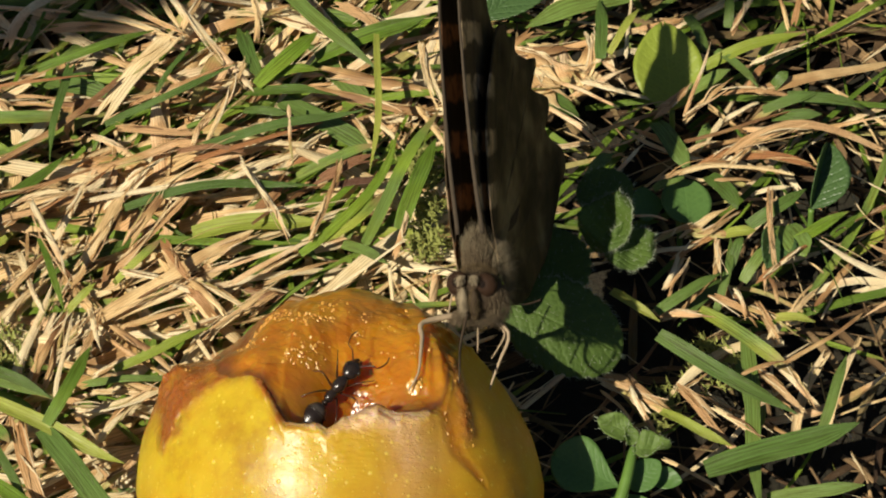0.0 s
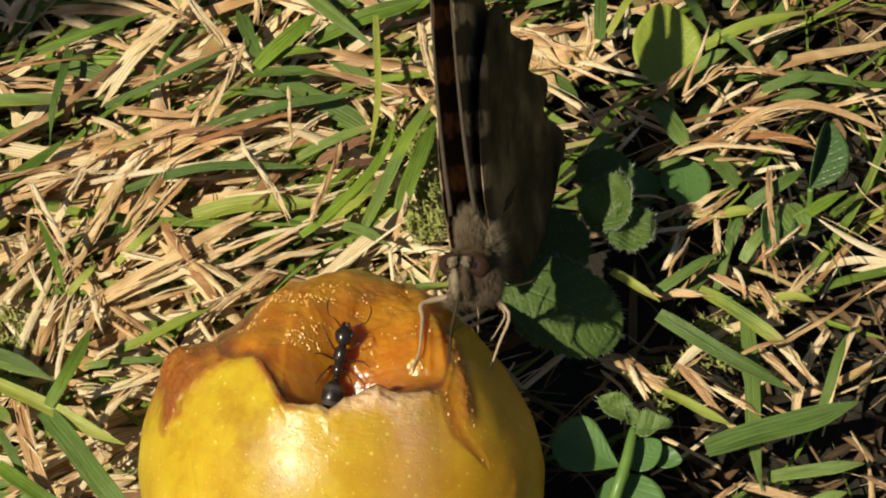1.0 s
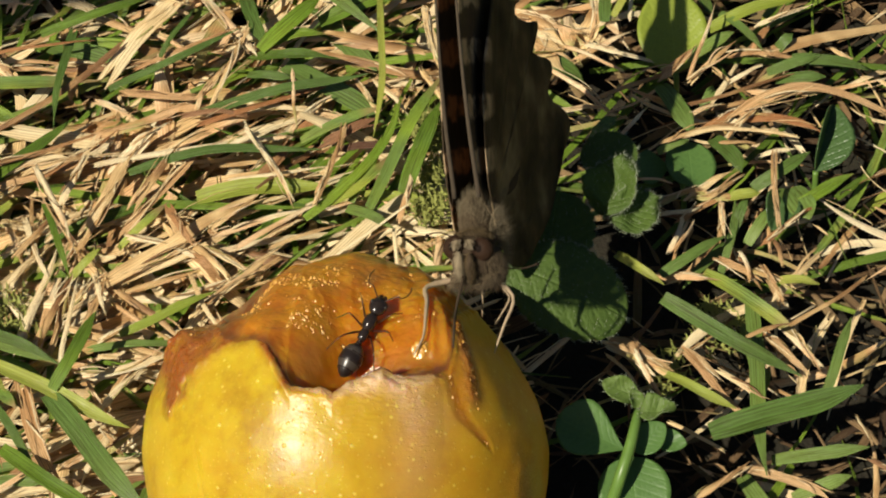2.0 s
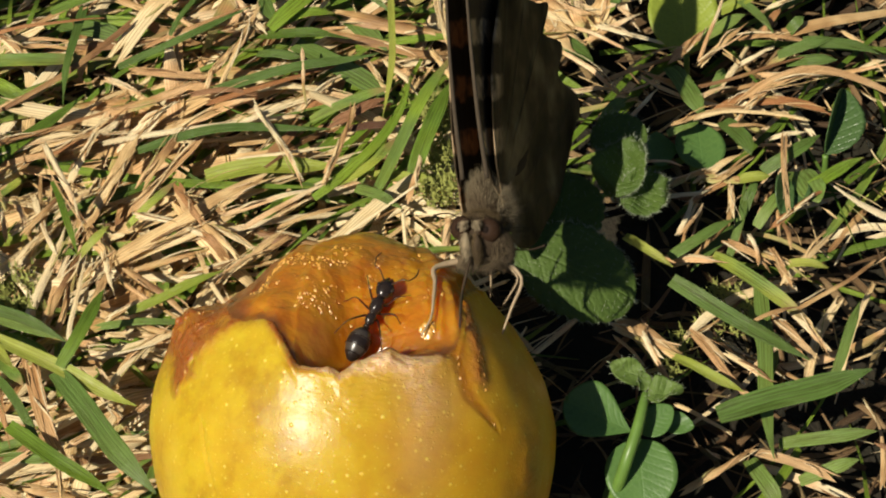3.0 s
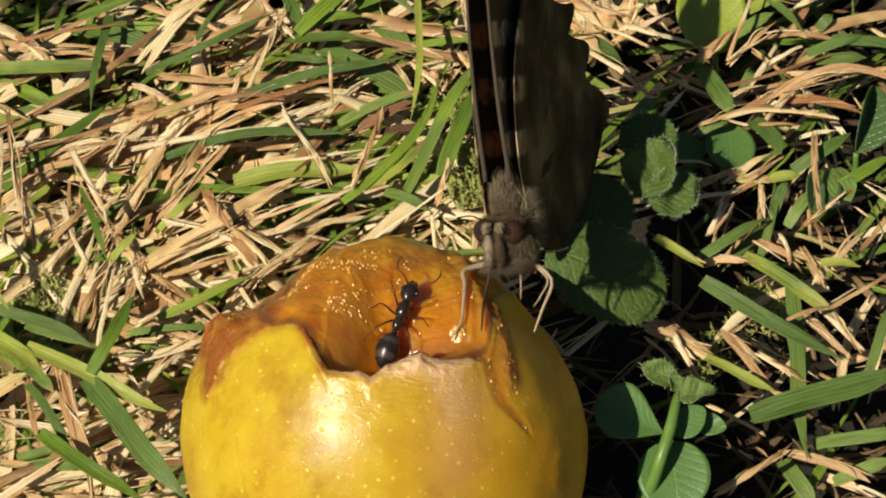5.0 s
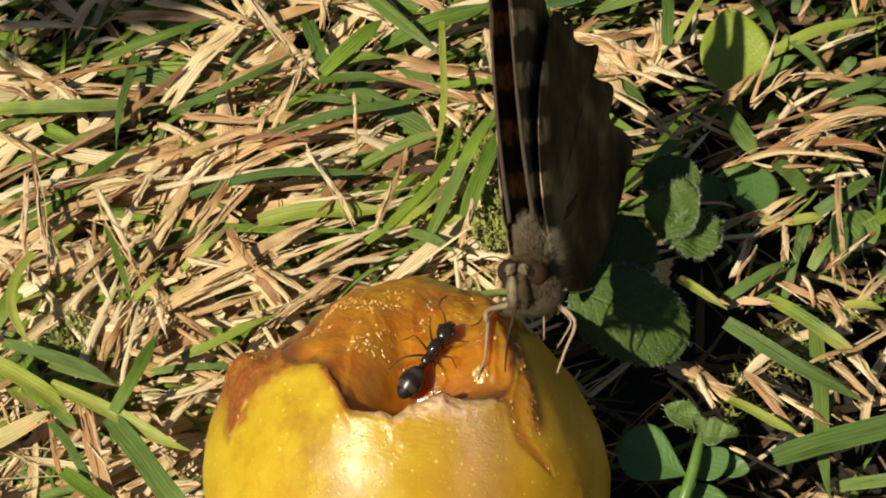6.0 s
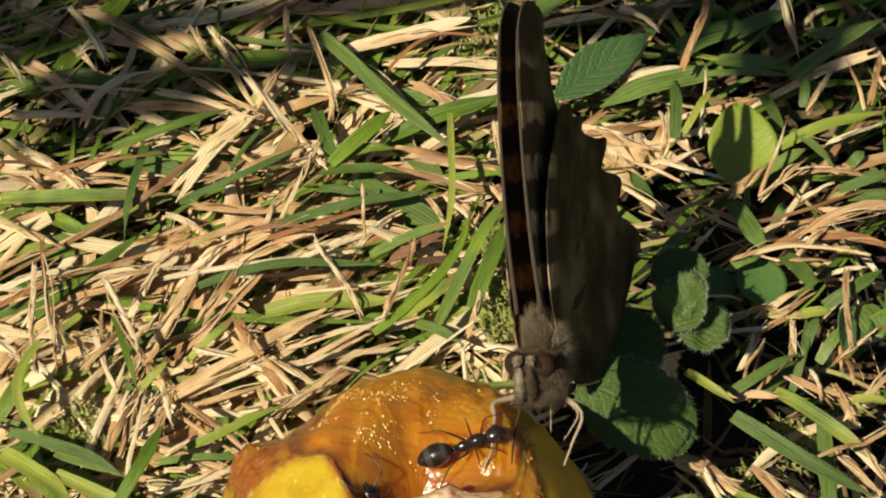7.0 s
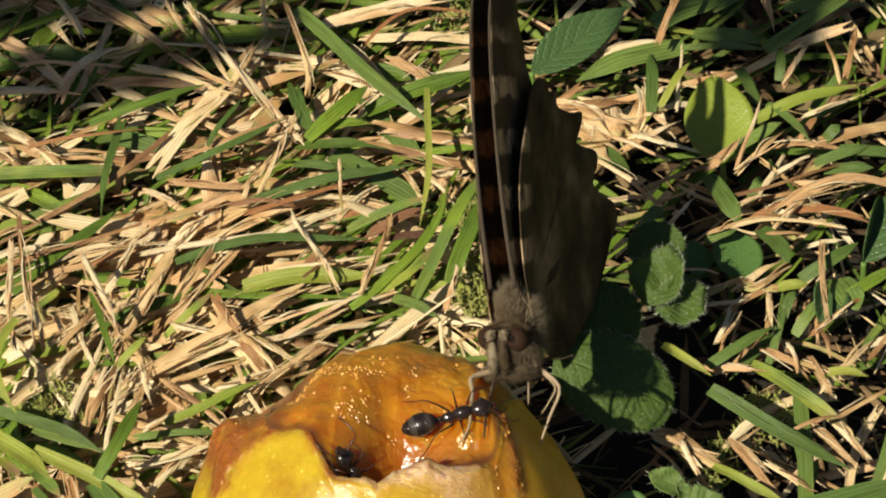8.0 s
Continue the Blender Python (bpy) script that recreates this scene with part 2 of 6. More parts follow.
    crease = n.math("MULTIPLY", n.math("MULTIPLY", n.math("ADD", n.noise(where, 640.0, 4.0, 0.65, (0.6, 1.6, 1.6)), n.math("MULTIPLY", grain, 0.7)), n.math("ADD", n.math("SUBTRACT", bruise, 0.30, True), rot)), 4.5)
    n.bump(n.math("ADD", crease, n.math("ADD", n.math("MULTIPLY", fine, 0.35), n.math("ADD", n.math("MULTIPLY", dot, 0.3), n.math("MULTIPLY", prick, n.math("ADD", 0.12, n.math("MULTIPLY", bruise, 0.9)))))), 0.45, 0.00024)
    return n.mat


def flesh_material():
    """Wet amber-brown pulp of the hole, translucent, under a film of juice."""
    n = Nodes("fruit_flesh")
    where = n.add("TexCoord").outputs["Object"]
    deep, rot, amber = (n.add("Attribute", name=key).outputs["Fac"] for key in ("deep", "rot", "amber"))
    big = n.noise(where, 150.0, 5.0, 0.6)
    fine = n.noise(where, 800.0, 4.0, 0.6)
    mid = n.noise(where, 300.0, 3.0, 0.55, (1.0, 1.0, 0.85))
    col = n.ramp(n.math("ADD", n.math("MULTIPLY", big, 0.65), n.math("MULTIPLY", mid, 0.45)), [(0.36, (0.37, 0.115, 0.005)), (0.5, (0.49, 0.180, 0.006)), (0.68, (0.60, 0.265, 0.008))])
    # browner at the left; towards the pit its shading is painted in
    col = n.mix(n.math("MULTIPLY", deep, 0.85, True), col, (0.38, 0.110, 0.007))
    # browned pulp, with the shadow behind the front lip painted in
    col = n.mix(n.math("MULTIPLY", rot, n.math("ADD", 0.5, fine), True), col, (0.20, 0.065, 0.012))
    n.colour(col)
    n.link(n.math("ADD", 0.22, n.math("MULTIPLY", fine, 0.2)), n.shader.inputs["Roughness"])
    n.shader.inputs["Subsurface Weight"].default_value = 0.9
    n.shader.inputs["Subsurface Radius"].default_value = (1.0, 0.4, 0.05)
    n.shader.inputs["Subsurface Scale"].default_value = 0.0038
    n.shader.inputs["Coat Weight"].default_value = 0.5
    n.shader.inputs["Coat Roughness"].default_value = 0.13
    n.bump(n.math("ADD", n.math("MULTIPLY", fine, 1.2), mid), 0.22, 0.0003)
    film = n.tree.nodes.new("ShaderNodeBump")
    film.inputs["Strength"].default_value, film.inputs["Distance"].default_value = 0.7, 0.0004
    n.link(n.math("ADD", n.noise(where, 700.0, 1.0, 0.5), n.math("MULTIPLY", n.noise(where, 1500.0, 1.0, 0.5), 0.5)), film.inputs["Height"])
    n.link(film.outputs[0], n.shader.inputs["Coat Normal"])
    return n.mat


m_skin = skin_material()
m_flesh = flesh_material()


def juice_material():
    n = Nodes("juice_bead")
    # paler than the pulp: part of the wet glint is put into the colour
    n.set(Base_Color=(0.58, 0.29, 0.035, 1), Roughness=0.30)
    n.shader.inputs["Specular IOR Level"].default_value = 1.0
    return n.mat


m_juice = juice_material()


def wing_material(name, orange, under):
    """Wing: span on local z, chord on local y. Dark bands and orange or tan patches along the front edge."""
    n = Nodes(name)
    where = n.add("TexCoord").outputs["Object"]
    sep = n.add("SeparateXYZ")
    n.link(where, sep.inputs[0])
    wob = n.noise(where, 300.0, 3.0)
    span = n.math("ADD", n.math("MULTIPLY", sep.outputs[2], 1000.0), n.math("MULTIPLY", n.math("SUBTRACT", wob, 0.5), 2.4))
    chord = n.math("MULTIPLY", sep.outputs[1], 1000.0)
    wave = n.math("SINE", n.math("MULTIPLY", n.math("SUBTRACT", span, 7.7), 2 * math.pi / 4.5))
    patch = n.math("MULTIPLY", n.math("SUBTRACT", wave, 0.05), 2.2, True)
    near_base = n.math("SUBTRACT", 1.0, n.math("DIVIDE", n.math("SUBTRACT", span, 21.0), 2.0, True), True)
    patch = n.math("MULTIPLY", n.math("MULTIPLY", patch, near_base), n.math("MULTIPLY", n.math("SUBTRACT", n.noise(where, 520.0, 2.0), 0.33), 5.0, True))
    dust = n.noise(where, 2600.0, 3.0, 0.7)
    dark = n.mix(dust, (0.034, 0.024, 0.013), (0.10, 0.072, 0.04)) if under else n.mix(dust, (0.014, 0.010, 0.006), (0.045, 0.031, 0.018))
    col = n.mix(patch, dark, orange)
    if under:
        back = n.noise(where, 170.0, 3.0, 0.5)
        grey = n.ramp(back, [(0.3, (0.020, 0.015, 0.006)), (0.5, (0.080, 0.059, 0.027)), (0.7, (0.26, 0.20, 0.10))])
        far = n.math("DIVIDE", n.math("ADD", chord, -1.2), 2.5, True)
        col = n.mix(far, col, grey)
    veins = n.math("POWER", n.math("ABSOLUTE", n.math("SINE", n.math("MULTIPLY", n.math("ARCTAN2", n.math("ADD", chord, 1.0), n.math("ADD", span, 3.0)), 14.0))), 30.0)
    col = n.mix(n.math("MULTIPLY", veins, 0.2), col, (0.05, 0.04, 0.03))
    n.colour(col)
    n.set(Roughness=0.75)
    n.shader.inputs["Specular IOR Level"].default_value = 0.15
    n.bump(n.math("ADD", dust, n.math("MULTIPLY", veins, 2.0)), 0.4, 0.0001)
    tr = n.add("BsdfTranslucent")
    n.link(col, tr.inputs[0])
    ms = n.add("MixShader")
    ms.inputs[0].default_value = 0.18
    n.link(n.shader.outputs[0], ms.inputs[1])
    n.link(tr.outputs[0], ms.inputs[2])
    n.link(ms.outputs[0], n.out.inputs[0])
    return n.mat


m_wing_in = wing_material("wing_orange_black", (0.27, 0.125, 0.052), False)
m_wing_out = wing_material("wing_mottled_grey", (0.52, 0.38, 0.22), True)
m_thorax_fur = plain("butterfly_thorax_fur", (0.115, 0.083, 0.043), 0.95, 0.6, 1400.0, sheen=0.05)
m_fur_dark = plain("butterfly_body", (0.055, 0.039, 0.024), 0.9, 0.5, 900.0, 0.0, 0.0002, 0.1)
m_eye = plain("butterfly_eye", (0.034, 0.018, 0.010), 0.6, 0.3, 2500.0, 0.0, 0.00004, 0.1)
m_eye_hair = plain("eye_hair", (0.04, 0.026, 0.018), 0.9, 0.3)
m_pupil = plain("eye_spot", (0.010, 0.006, 0.004), 0.8, 0.3, sheen=0.1)
m_fur_grey = plain("grey_fur", (0.16, 0.122, 0.074), 0.95, 0.6, 1400.0, sheen=0.05)
m_collar = plain("collar_fur", (0.25, 0.205, 0.13), 0.95, 0.5, 1400.0, sheen=0.05)
m_leg = plain("butterfly_leg", (0.38, 0.285, 0.175), 0.75, 0.3, 1500.0)
m_palp = plain("butterfly_palp", (0.25, 0.20, 0.12), 0.8, 0.4, 1600.0)
m_ant = plain("ant_shell", (0.020, 0.014, 0.011), 0.22, 0.5, 2500.0, 0.0, 0.00002)


def gaster_material():
    """Dark shell with paler bands: the silvery sheen of its down, put into the colour."""
    n = Nodes("ant_gaster")
    where = n.add("TexCoord").outputs["Object"]
    sep = n.add("SeparateXYZ")
    n.link(where, sep.inputs[0])
    wob = n.noise(where, 2600.0, 3.0)
    y = n.math("ADD", n.math("MULTIPLY", sep.outputs[1], 1000.0), n.math("MULTIPLY", wob, 0.3))
    band = n.math("MULTIPLY", n.math("SUBTRACT", n.math("SINE", n.math("MULTIPLY", n.math("ADD", y, 1.5), 2 * math.pi / 1.15)), -0.2), 1.1, True)
    n.colour(n.mix(n.math("MULTIPLY", band, n.math("ADD", 0.3, wob)), (0.016, 0.011, 0.009), (0.06, 0.05, 0.04)))
    n.set(Roughness=0.3)
    return n.mat


m_gaster = gaster_material()
m_ant_leg = plain("ant_leg", (0.05, 0.018, 0.010), 0.3, 0.4, 1500.0)
m_edge = plain("wing_edge", (0.06, 0.044, 0.026), 0.95, 0.4, 1500.0)


# ---- building helpers ----
def mesh_object(name, verts, faces, material, parent=None, label="", uvs=None, smooth=True):
    me = bpy.data.meshes.new(name)
    me.from_pydata([tuple(v) for v in verts], [], [tuple(f) for f in faces])
    if uvs is not None:
        layer = me.uv_layers.new(name="UVMap")
        idx = np.empty(len(me.loops), dtype=np.int32)
        me.loops.foreach_get("vertex_index", idx)
        layer.data.foreach_set("uv", np.asarray(uvs, dtype=np.float32)[idx].ravel())
    if smooth:
        me.polygons.foreach_set("use_smooth", [True] * len(me.polygons))
    me.materials.append(material)
    ob = new(name, me)
    if parent is not None:
        ob.parent = parent
    if label:
        ob["label"] = label
    return ob


def part(name, bm, material, parent, label=""):
    me = bpy.data.meshes.new(name)
    bm.to_mesh(me)
    bm.free()
    me.polygons.foreach_set("use_smooth", [True] * len(me.polygons))
    me.materials.append(material)
    ob = new(name, me)
    ob.parent = parent
    if label:
        ob["label"] = label
    return ob


def sweep(points, radii, sides=8, flat=1.0):
    """A closed tube through points (arrays of metres) with a radius at each."""
    pts = [Vector(p) for p in points]
    verts, faces = [], []
    side = None
    for i, p in enumerate(pts):
        way = (pts[min(i + 1, len(pts) - 1)] - pts[max(i - 1, 0)]).normalized()
        ref = Vector((0.13, 0.21, 0.97)) if side is None else side
        side = (ref - way * ref.dot(way)).normalized()
        other = way.cross(side)
        for k in range(sides):
            a = 2 * math.pi * k / sides
            verts.append(p + radii[i] * (side * math.cos(a) * flat + other * math.sin(a)))
    n = len(pts)
    for i in range(n - 1):
        for k in range(sides):
            a, b = i * sides + k, i * sides + (k + 1) % sides
            faces.append((a, b, b + sides, a + sides))
    faces.append(tuple(range(sides - 1, -1, -1)))
    faces.append(tuple((n - 1) * sides + k for k in range(sides)))
    return verts, faces


def smooth_line(points, steps=5):
    """Catmull-Rom through a few points."""
    p = [Vector(points[0])] + [Vector(q) for q in points] + [Vector(points[-1])]
    out = []
    for i in range(1, len(p) - 2):
        for s in range(steps):
            t = s / steps
            out.append(0.5 * (2 * p[i] + (p[i + 1] - p[i - 1]) * t + (2 * p[i - 1] - 5 * p[i] + 4 * p[i + 1] - p[i + 2]) * t * t
                              + (3 * p[i] - p[i - 1] - 3 * p[i + 1] + p[i + 2]) * t ** 3))
    out.append(p[-2])
    return out


def tube(name, points, radii, material, parent, label="", sides=8, steps=5):
    line = smooth_line(points, steps)
    t = np.linspace(0, len(radii) - 1, len(line))
    r = np.interp(t, range(len(radii)), radii)
    verts, faces = sweep(line, [float(x) for x in r], sides)
    return mesh_object(name, verts, faces, material, parent, label)


def ball(name, centre, size, material, parent, turn=(0, 0, 0), label="", seg=24, rough=0.0, pinch=0.0):
    """A rounded body: an ellipsoid, uneven by rough, drawn in towards its rear by pinch."""
    bm = bmesh.new()
    bmesh.ops.create_uvsphere(bm, u_segments=seg, v_segments=seg // 2 + 2, radius=1.0)
    m = Matrix.LocRotScale(Vector(centre), Euler([radians(a) for a in turn]), None)
    for v in bm.verts:
        c = v.co.copy()
        k = 1 + rough * noise.noise(c * 3.1 + Vector(centre) * 900)
        squeeze = 1 - pinch * max(0.0, -c.y)
        v.co = m @ Vector((c.x * size[0] * k * squeeze, c.y * size[1] * k, c.z * size[2] * k * squeeze))
    return part(name, bm, material, parent, label)


# blades: a bent, folded, thin strip with a closed section
def blade_rings(p0, p1, width, side, arch, fold=0.25, twist=0.0, cut=False, segs=7, thick=0.10):
    """Rings of a blade from p0 to p1 (millimetres): side and arch are how far its middle swings sideways and up."""
    p0, p1 = np.asarray(p0, float), np.asarray(p1, float)
    along = p1 - p0
    flat = np.array([-along[1], along[0], 0.0])
    length = np.linalg.norm(flat)
    flat = flat / length if length > 1e-6 else np.array([1.0, 0, 0])
    t = np.linspace(0, 1, segs + 1)
    swing = 4 * t * (1 - t)
    line = p0 + along * t[:, None] + flat * (side * swing)[:, None] + np.array([0, 0, 1.0]) * (arch * swing)[:, None]
    phase = p0[0] * 3.7 + p0[1] * 1.9
    line += flat * (0.016 * length * np.sin(6.3 * t + phase) * t)[:, None] + np.array([0, 0, 1.0]) * (0.012 * length * np.sin(7.9 * t + 2 * phase) * t)[:, None]
    if cut:
        frac = (phase * 0.731) % 1.0
        if frac > 0.55:
            # snapped and bent aside
            line += flat * ((frac - 0.77) * 0.8 * length * np.maximum(0, t - 0.25 - 0.5 * ((phase * 1.37) % 1.0)))[:, None]
    way = np.gradient(line, axis=0)
    way /= np.linalg.norm(way, axis=1)[:, None]
    across = np.cross(way, [0, 0, 1.0])
    across /= np.maximum(np.linalg.norm(across, axis=1), 1e-6)[:, None]
    up = np.cross(across, way)
    a = twist * (t - 0.3)
    c, s = np.cos(a)[:, None], np.sin(a)[:, None]
    across, up = across * c + up * s, up * c - across * s
    u = np.array([-1.0, -0.5, 0.0, 0.5, 1.0])
    if cut:
        narrow = 0.15 + 0.65 * ((phase * 2.17) % 1.0)
        w = width * (1 - narrow * 0.6 * t) * np.clip(0.75 + 4 * t, 0, 1) * (1 + 0.05 * np.sin(17 * t + phase))
        if (phase * 0.419) % 1.0 > 0.5:
            w = w * np.clip(0.12 + (1 - t) * 3.4, 0, 1)
        dip = fold * (1 - u ** 2)
    else:
        w = width * np.minimum(1.0, 0.8 + 1.6 * t) * np.clip((1 - t) * 3.4, 0.03, 1) ** 0.8
        dip = fold * (1 - np.abs(u))
    h = w[:, None] * 0.5
    body = 0.5 * thick * (1 - u ** 4)
    upper = [line + across * (h * x) + up * (-dip[k] * h + body[k]) for k, x in enumerate(u)]
    lower = [line + across * (h * x) + up * (-dip[k] * h - body[k]) for k, x in enumerate(u)]
    if cut:
        # torn ends: the fibres break at uneven lengths
        for k in range(5):
            tear = width * (0.5 + 0.9 * math.sin(phase * 5.1 + 2.3 * k))
            for col in (upper, lower):
                col[k][-1] += way[-1] * tear
                col[k][0] -= way[0] * width * (0.3 + 0.6 * math.sin(phase * 3.3 + 1.9 * k))
    ring = np.stack(upper + lower[::-1], axis=1)
    uv = np.zeros((segs + 1, 10, 2))
    across_uv = (u + 1) / 2
    uv[:, :, 0] = np.concatenate([across_uv, across_uv[::-1]])
    uv[:, :, 1] = t[:, None]
    return ring.reshape(-1, 3) * MM, uv.reshape(-1, 2)


BLADE_FACES = {}


def blade_faces(segs):
    if segs not in BLADE_FACES:
        f = []
        for i in range(segs):
            for k in (0, 1, 2, 3, 5, 6, 7, 8):
                a = 10 * i + k
                f.append((a, a + 1, a + 11, a + 10))
        BLADE_FACES[segs] = f
    return BLADE_FACES[segs]


FRUIT_AT, FRUIT_R = Vector((0, 0, 16.5)), 17.0


def in_fruit(ring, gap=0.3):
    d = ring / MM - np.array(FRUIT_AT)
    return (np.linalg.norm(d, axis=1) < FRUIT_R + gap).any()


def sheaf(name, material, blades, label, category):
    """Many blades as one piece of ground cover."""
    verts, faces, uvs, base = [], [], [], 0
    for args in blades:
        ring, uv = blade_rings(*args)
        if in_fruit(ring):
            continue
        segs = len(ring) // 10 - 1
        faces += [tuple(base + i for i in f) for f in blade_faces(segs)]
        verts.append(ring)
        uvs.append(uv)
        base += len(ring)
    ob = mesh_object(name, np.concatenate(verts), faces, material, None, "", np.concatenate(uvs))
    return tagged(ob, label, category, kind="stuff")


# ---- ground ----
def ground():
    near = np.linspace(-0.075, 0.075, 76)
    far = np.array([0.1, 0.15, 0.25, 0.5, 1, 2.5, 6, 20, 80, 400])
    xs = np.concatenate([-far[::-1], near, far])
    ys = xs + 0.02
    verts = []
    for y in ys:
        for x in xs:
            lump = noise.noise(Vector((x * 60, y * 60, 0.3))) * 1.6 + noise.noise(Vector((x * 260, y * 260, 4))) * 0.9
            z = -6.0 + lump if abs(x) < 0.3 and abs(y) < 0.3 else -6.0
            verts.append((x, y, z * MM))
    n = len(xs)
    faces = [(j * n + i, j * n + i + 1, (j + 1) * n + i + 1, (j + 1) * n + i) for j in range(n - 1) for i in range(n - 1)]
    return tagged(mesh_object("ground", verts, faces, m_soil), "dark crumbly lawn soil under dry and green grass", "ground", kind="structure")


ground()


# ---- ground cover ----
rng = random.Random(11)


def cover(x, y):
    """How thick the dry litter lies: thick on the sunny side, thin under the clover."""
    v = 0.75 + 0.6 * noise.noise(Vector((x * 0.07, y * 0.07, 2.0)))
    if x > 12:
        v *= 0.15 if y < 26 else (0.3 if x < 26 or y > 48 else 0.5)
        if y < 28 and x > 22:
            v *= 2.2
    if 8 < x < 22 and y < 22:
        v *= 0.4
    if x < -12 and y < 32:
        v *= 1.5
    if y > 62:
        v *= 0.7
    return v


# kept clear above the ground: leaves grow there (x, y, radius)
CLEAR = [(23.5, 4.0, 8.0), (20.5, 24.5, 8.0), (33.5, 34.5, 4.0), (32.0, 50.0, 6.0), (18.0, 61.0, 5.5), (45.0, 36.5, 4.0), (24.5, 30.0, 4.0), (21.5, 50.5, 4.0)]


def clear_of(x, y):
    return all((x - cx) ** 2 + (y - cy) ** 2 > r * r for cx, cy, r in CLEAR)


def litter(count, zlow, zhigh, wlow, whigh, llow, lhigh, even=False, reach=66):
    out = []
    while len(out) < count:
        x, y = rng.uniform(-64, reach), rng.uniform(-26, 100)
        if not even and rng.random() > cover(x, y):
            continue
        if even and x > 12 and y < 46 and rng.random() < 0.2:
            continue
        a = rng.gauss(24, 24) if rng.random() < 0.68 else rng.uniform(-90, 90)
        if x > 14 and rng.random() < 0.5:
            a = rng.gauss(-25, 30)
        a = radians(a + (180 if rng.random() < 0.5 else 0))
        length = rng.uniform(llow, lhigh) * (0.55 if x > 12 and y < 50 else 1.0)
        z = rng.uniform(zlow, zhigh)
        if z > -1 and not clear_of(x, y):
            continue
        dz = rng.gauss(0, 0.09) * length
        dx, dy = 0.5 * length * math.cos(a), 0.5 * length * math.sin(a)
        p0, p1 = (x - dx, y - dy, max(-5.5, z - dz)), (x + dx, y + dy, max(-5.5, z + dz))
        out.append((p0, p1, (wlow + (whigh - wlow) * rng.random() ** 1.6) * (0.6 if x > 12 and y < 50 else 1.0), rng.gauss(0, 0.06) * length, rng.uniform(-0.02, 0.06) * length, rng.uniform(-0.8, 1.0),
                    rng.gauss(0, 1.7), rng.random() < 0.72, 7, 0.12))
    return out


def frayed(blades, share, seed):
    """Loose fibres and splinters along the broader straws."""
    fr = random.Random(seed)
    out = []
    for b in blades:
        p0, p1 = np.array(b[0]), np.array(b[1])
        length = np.linalg.norm(p1 - p0)
        if b[2] < 0.45 or length < 3:
            continue
        flat = np.array([p0[1] - p1[1], p1[0] - p0[0], 0]) / length
        for _ in range(share):
            u0, u1 = sorted((fr.uniform(-0.1, 1.1), fr.uniform(-0.1, 1.1)))
            if u1 - u0 < 0.2:
                continue
            a, c = (p0 + (p1 - p0) * u + flat * (b[2] * fr.uniform(-0.65, 0.65)) + np.array([0, 0, fr.uniform(0.1, 0.4)]) + flat * (b[3] * 4 * u * (1 - u)) for u in (u0, u1))
            out.append((tuple(a), tuple(c), fr.uniform(0.06, 0.24), fr.gauss(0, 0.05) * length * (u1 - u0), fr.uniform(0, 0.05) * length, 0.3, fr.gauss(0, 1), True, 5, 0.06))
    return out


def thinned(blades, seed):
    """The litter lies thinner round the herbs and under the taller grass behind them."""
    tr = random.Random(seed)
    out = []
    for b in blades:
        x, y = 0.5 * (b[0][0] + b[1][0]), 0.5 * (b[0][1] + b[1][1])
        lost = 0.6 if 11 < x < 30 and 16 < y < 50 else (0.35 if x > -14 and y > 53 else 0.0)
        if tr.random() >= lost:
            out.append(b)
    return out


sheaf("old_litter", m_old_straw, thinned(litter(2900, -5.4, -1.2, 0.3, 1.5, 4, 20, True), 5), "dark decayed grass litter deep in the lawn", "dry grass")
pile = litter(1150, -1.8, 1.4, 0.4, 1.7, 8, 28) + litter(150, 1.0, 2.8, 0.5, 1.5, 10, 30) + litter(170, 0.6, 2.4, 1.2, 2.4, 7, 22, reach=9) + litter(520, -2.0, 3.0, 0.07, 0.24, 3, 15) + litter(420, 0.0, 2.6, 0.2, 0.9, 1.5, 5.5)
pile = thinned(pile, 6)
sheaf("dry_litter", m_straw, pile + frayed([s for s in pile if s[0][2] > 0.4], 2, 31),
      "matted litter of dry straw-coloured dead grass", "dry grass")


def lawn(count):
    out = []
    for _ in range(count):
        x, y = rng.uniform(-64, 66), rng.uniform(-26, 100)
        if x > 8 and y < 48 and rng.random() < 0.86:
            continue
        a = radians(rng.gauss(35, 38) if rng.random() < 0.6 else rng.uniform(0, 360))
        length = rng.uniform(14, 42)
        z = rng.uniform(-4.0, 0.5)
        rise = rng.uniform(0.0, 0.12) * length
        if not (clear_of(x + 0.5 * length * math.cos(a), y + 0.5 * length * math.sin(a)) and clear_of(x + 0.85 * length * math.cos(a), y + 0.85 * length * math.sin(a))):
            continue
        out.append(((x, y, z), (x + length * math.cos(a), y + length * math.sin(a), z + rise), rng.uniform(0.3, 1.1), rng.gauss(0, 0.1) * length,
                    rng.uniform(0.0, 0.05) * length, rng.uniform(0.1, 0.6), rng.gauss(0, 0.8), False, 8, 0.12))
    return out


def top_blades(count):
    """Fresh blades that lie over the straw on the open side."""
    out = []
    for _ in range(count):
        x, y = rng.uniform(-62, 6), rng.uniform(-20, 92)
        a = radians(rng.gauss(38, 30) + (180 if rng.random() < 0.3 else 0))
        length = rng.uniform(10, 28)
        z = rng.uniform(0.6, 2.6)
        out.append(((x, y, z), (x + length * math.cos(a), y + length * math.sin(a), z + rng.uniform(-0.06, 0.08) * length), rng.uniform(0.35, 1.0), rng.gauss(0, 0.09) * length,
                    rng.uniform(0.0, 0.05) * length, rng.uniform(0.2, 0.7), rng.gauss(0, 0.8), False, 8, 0.12))
    return out


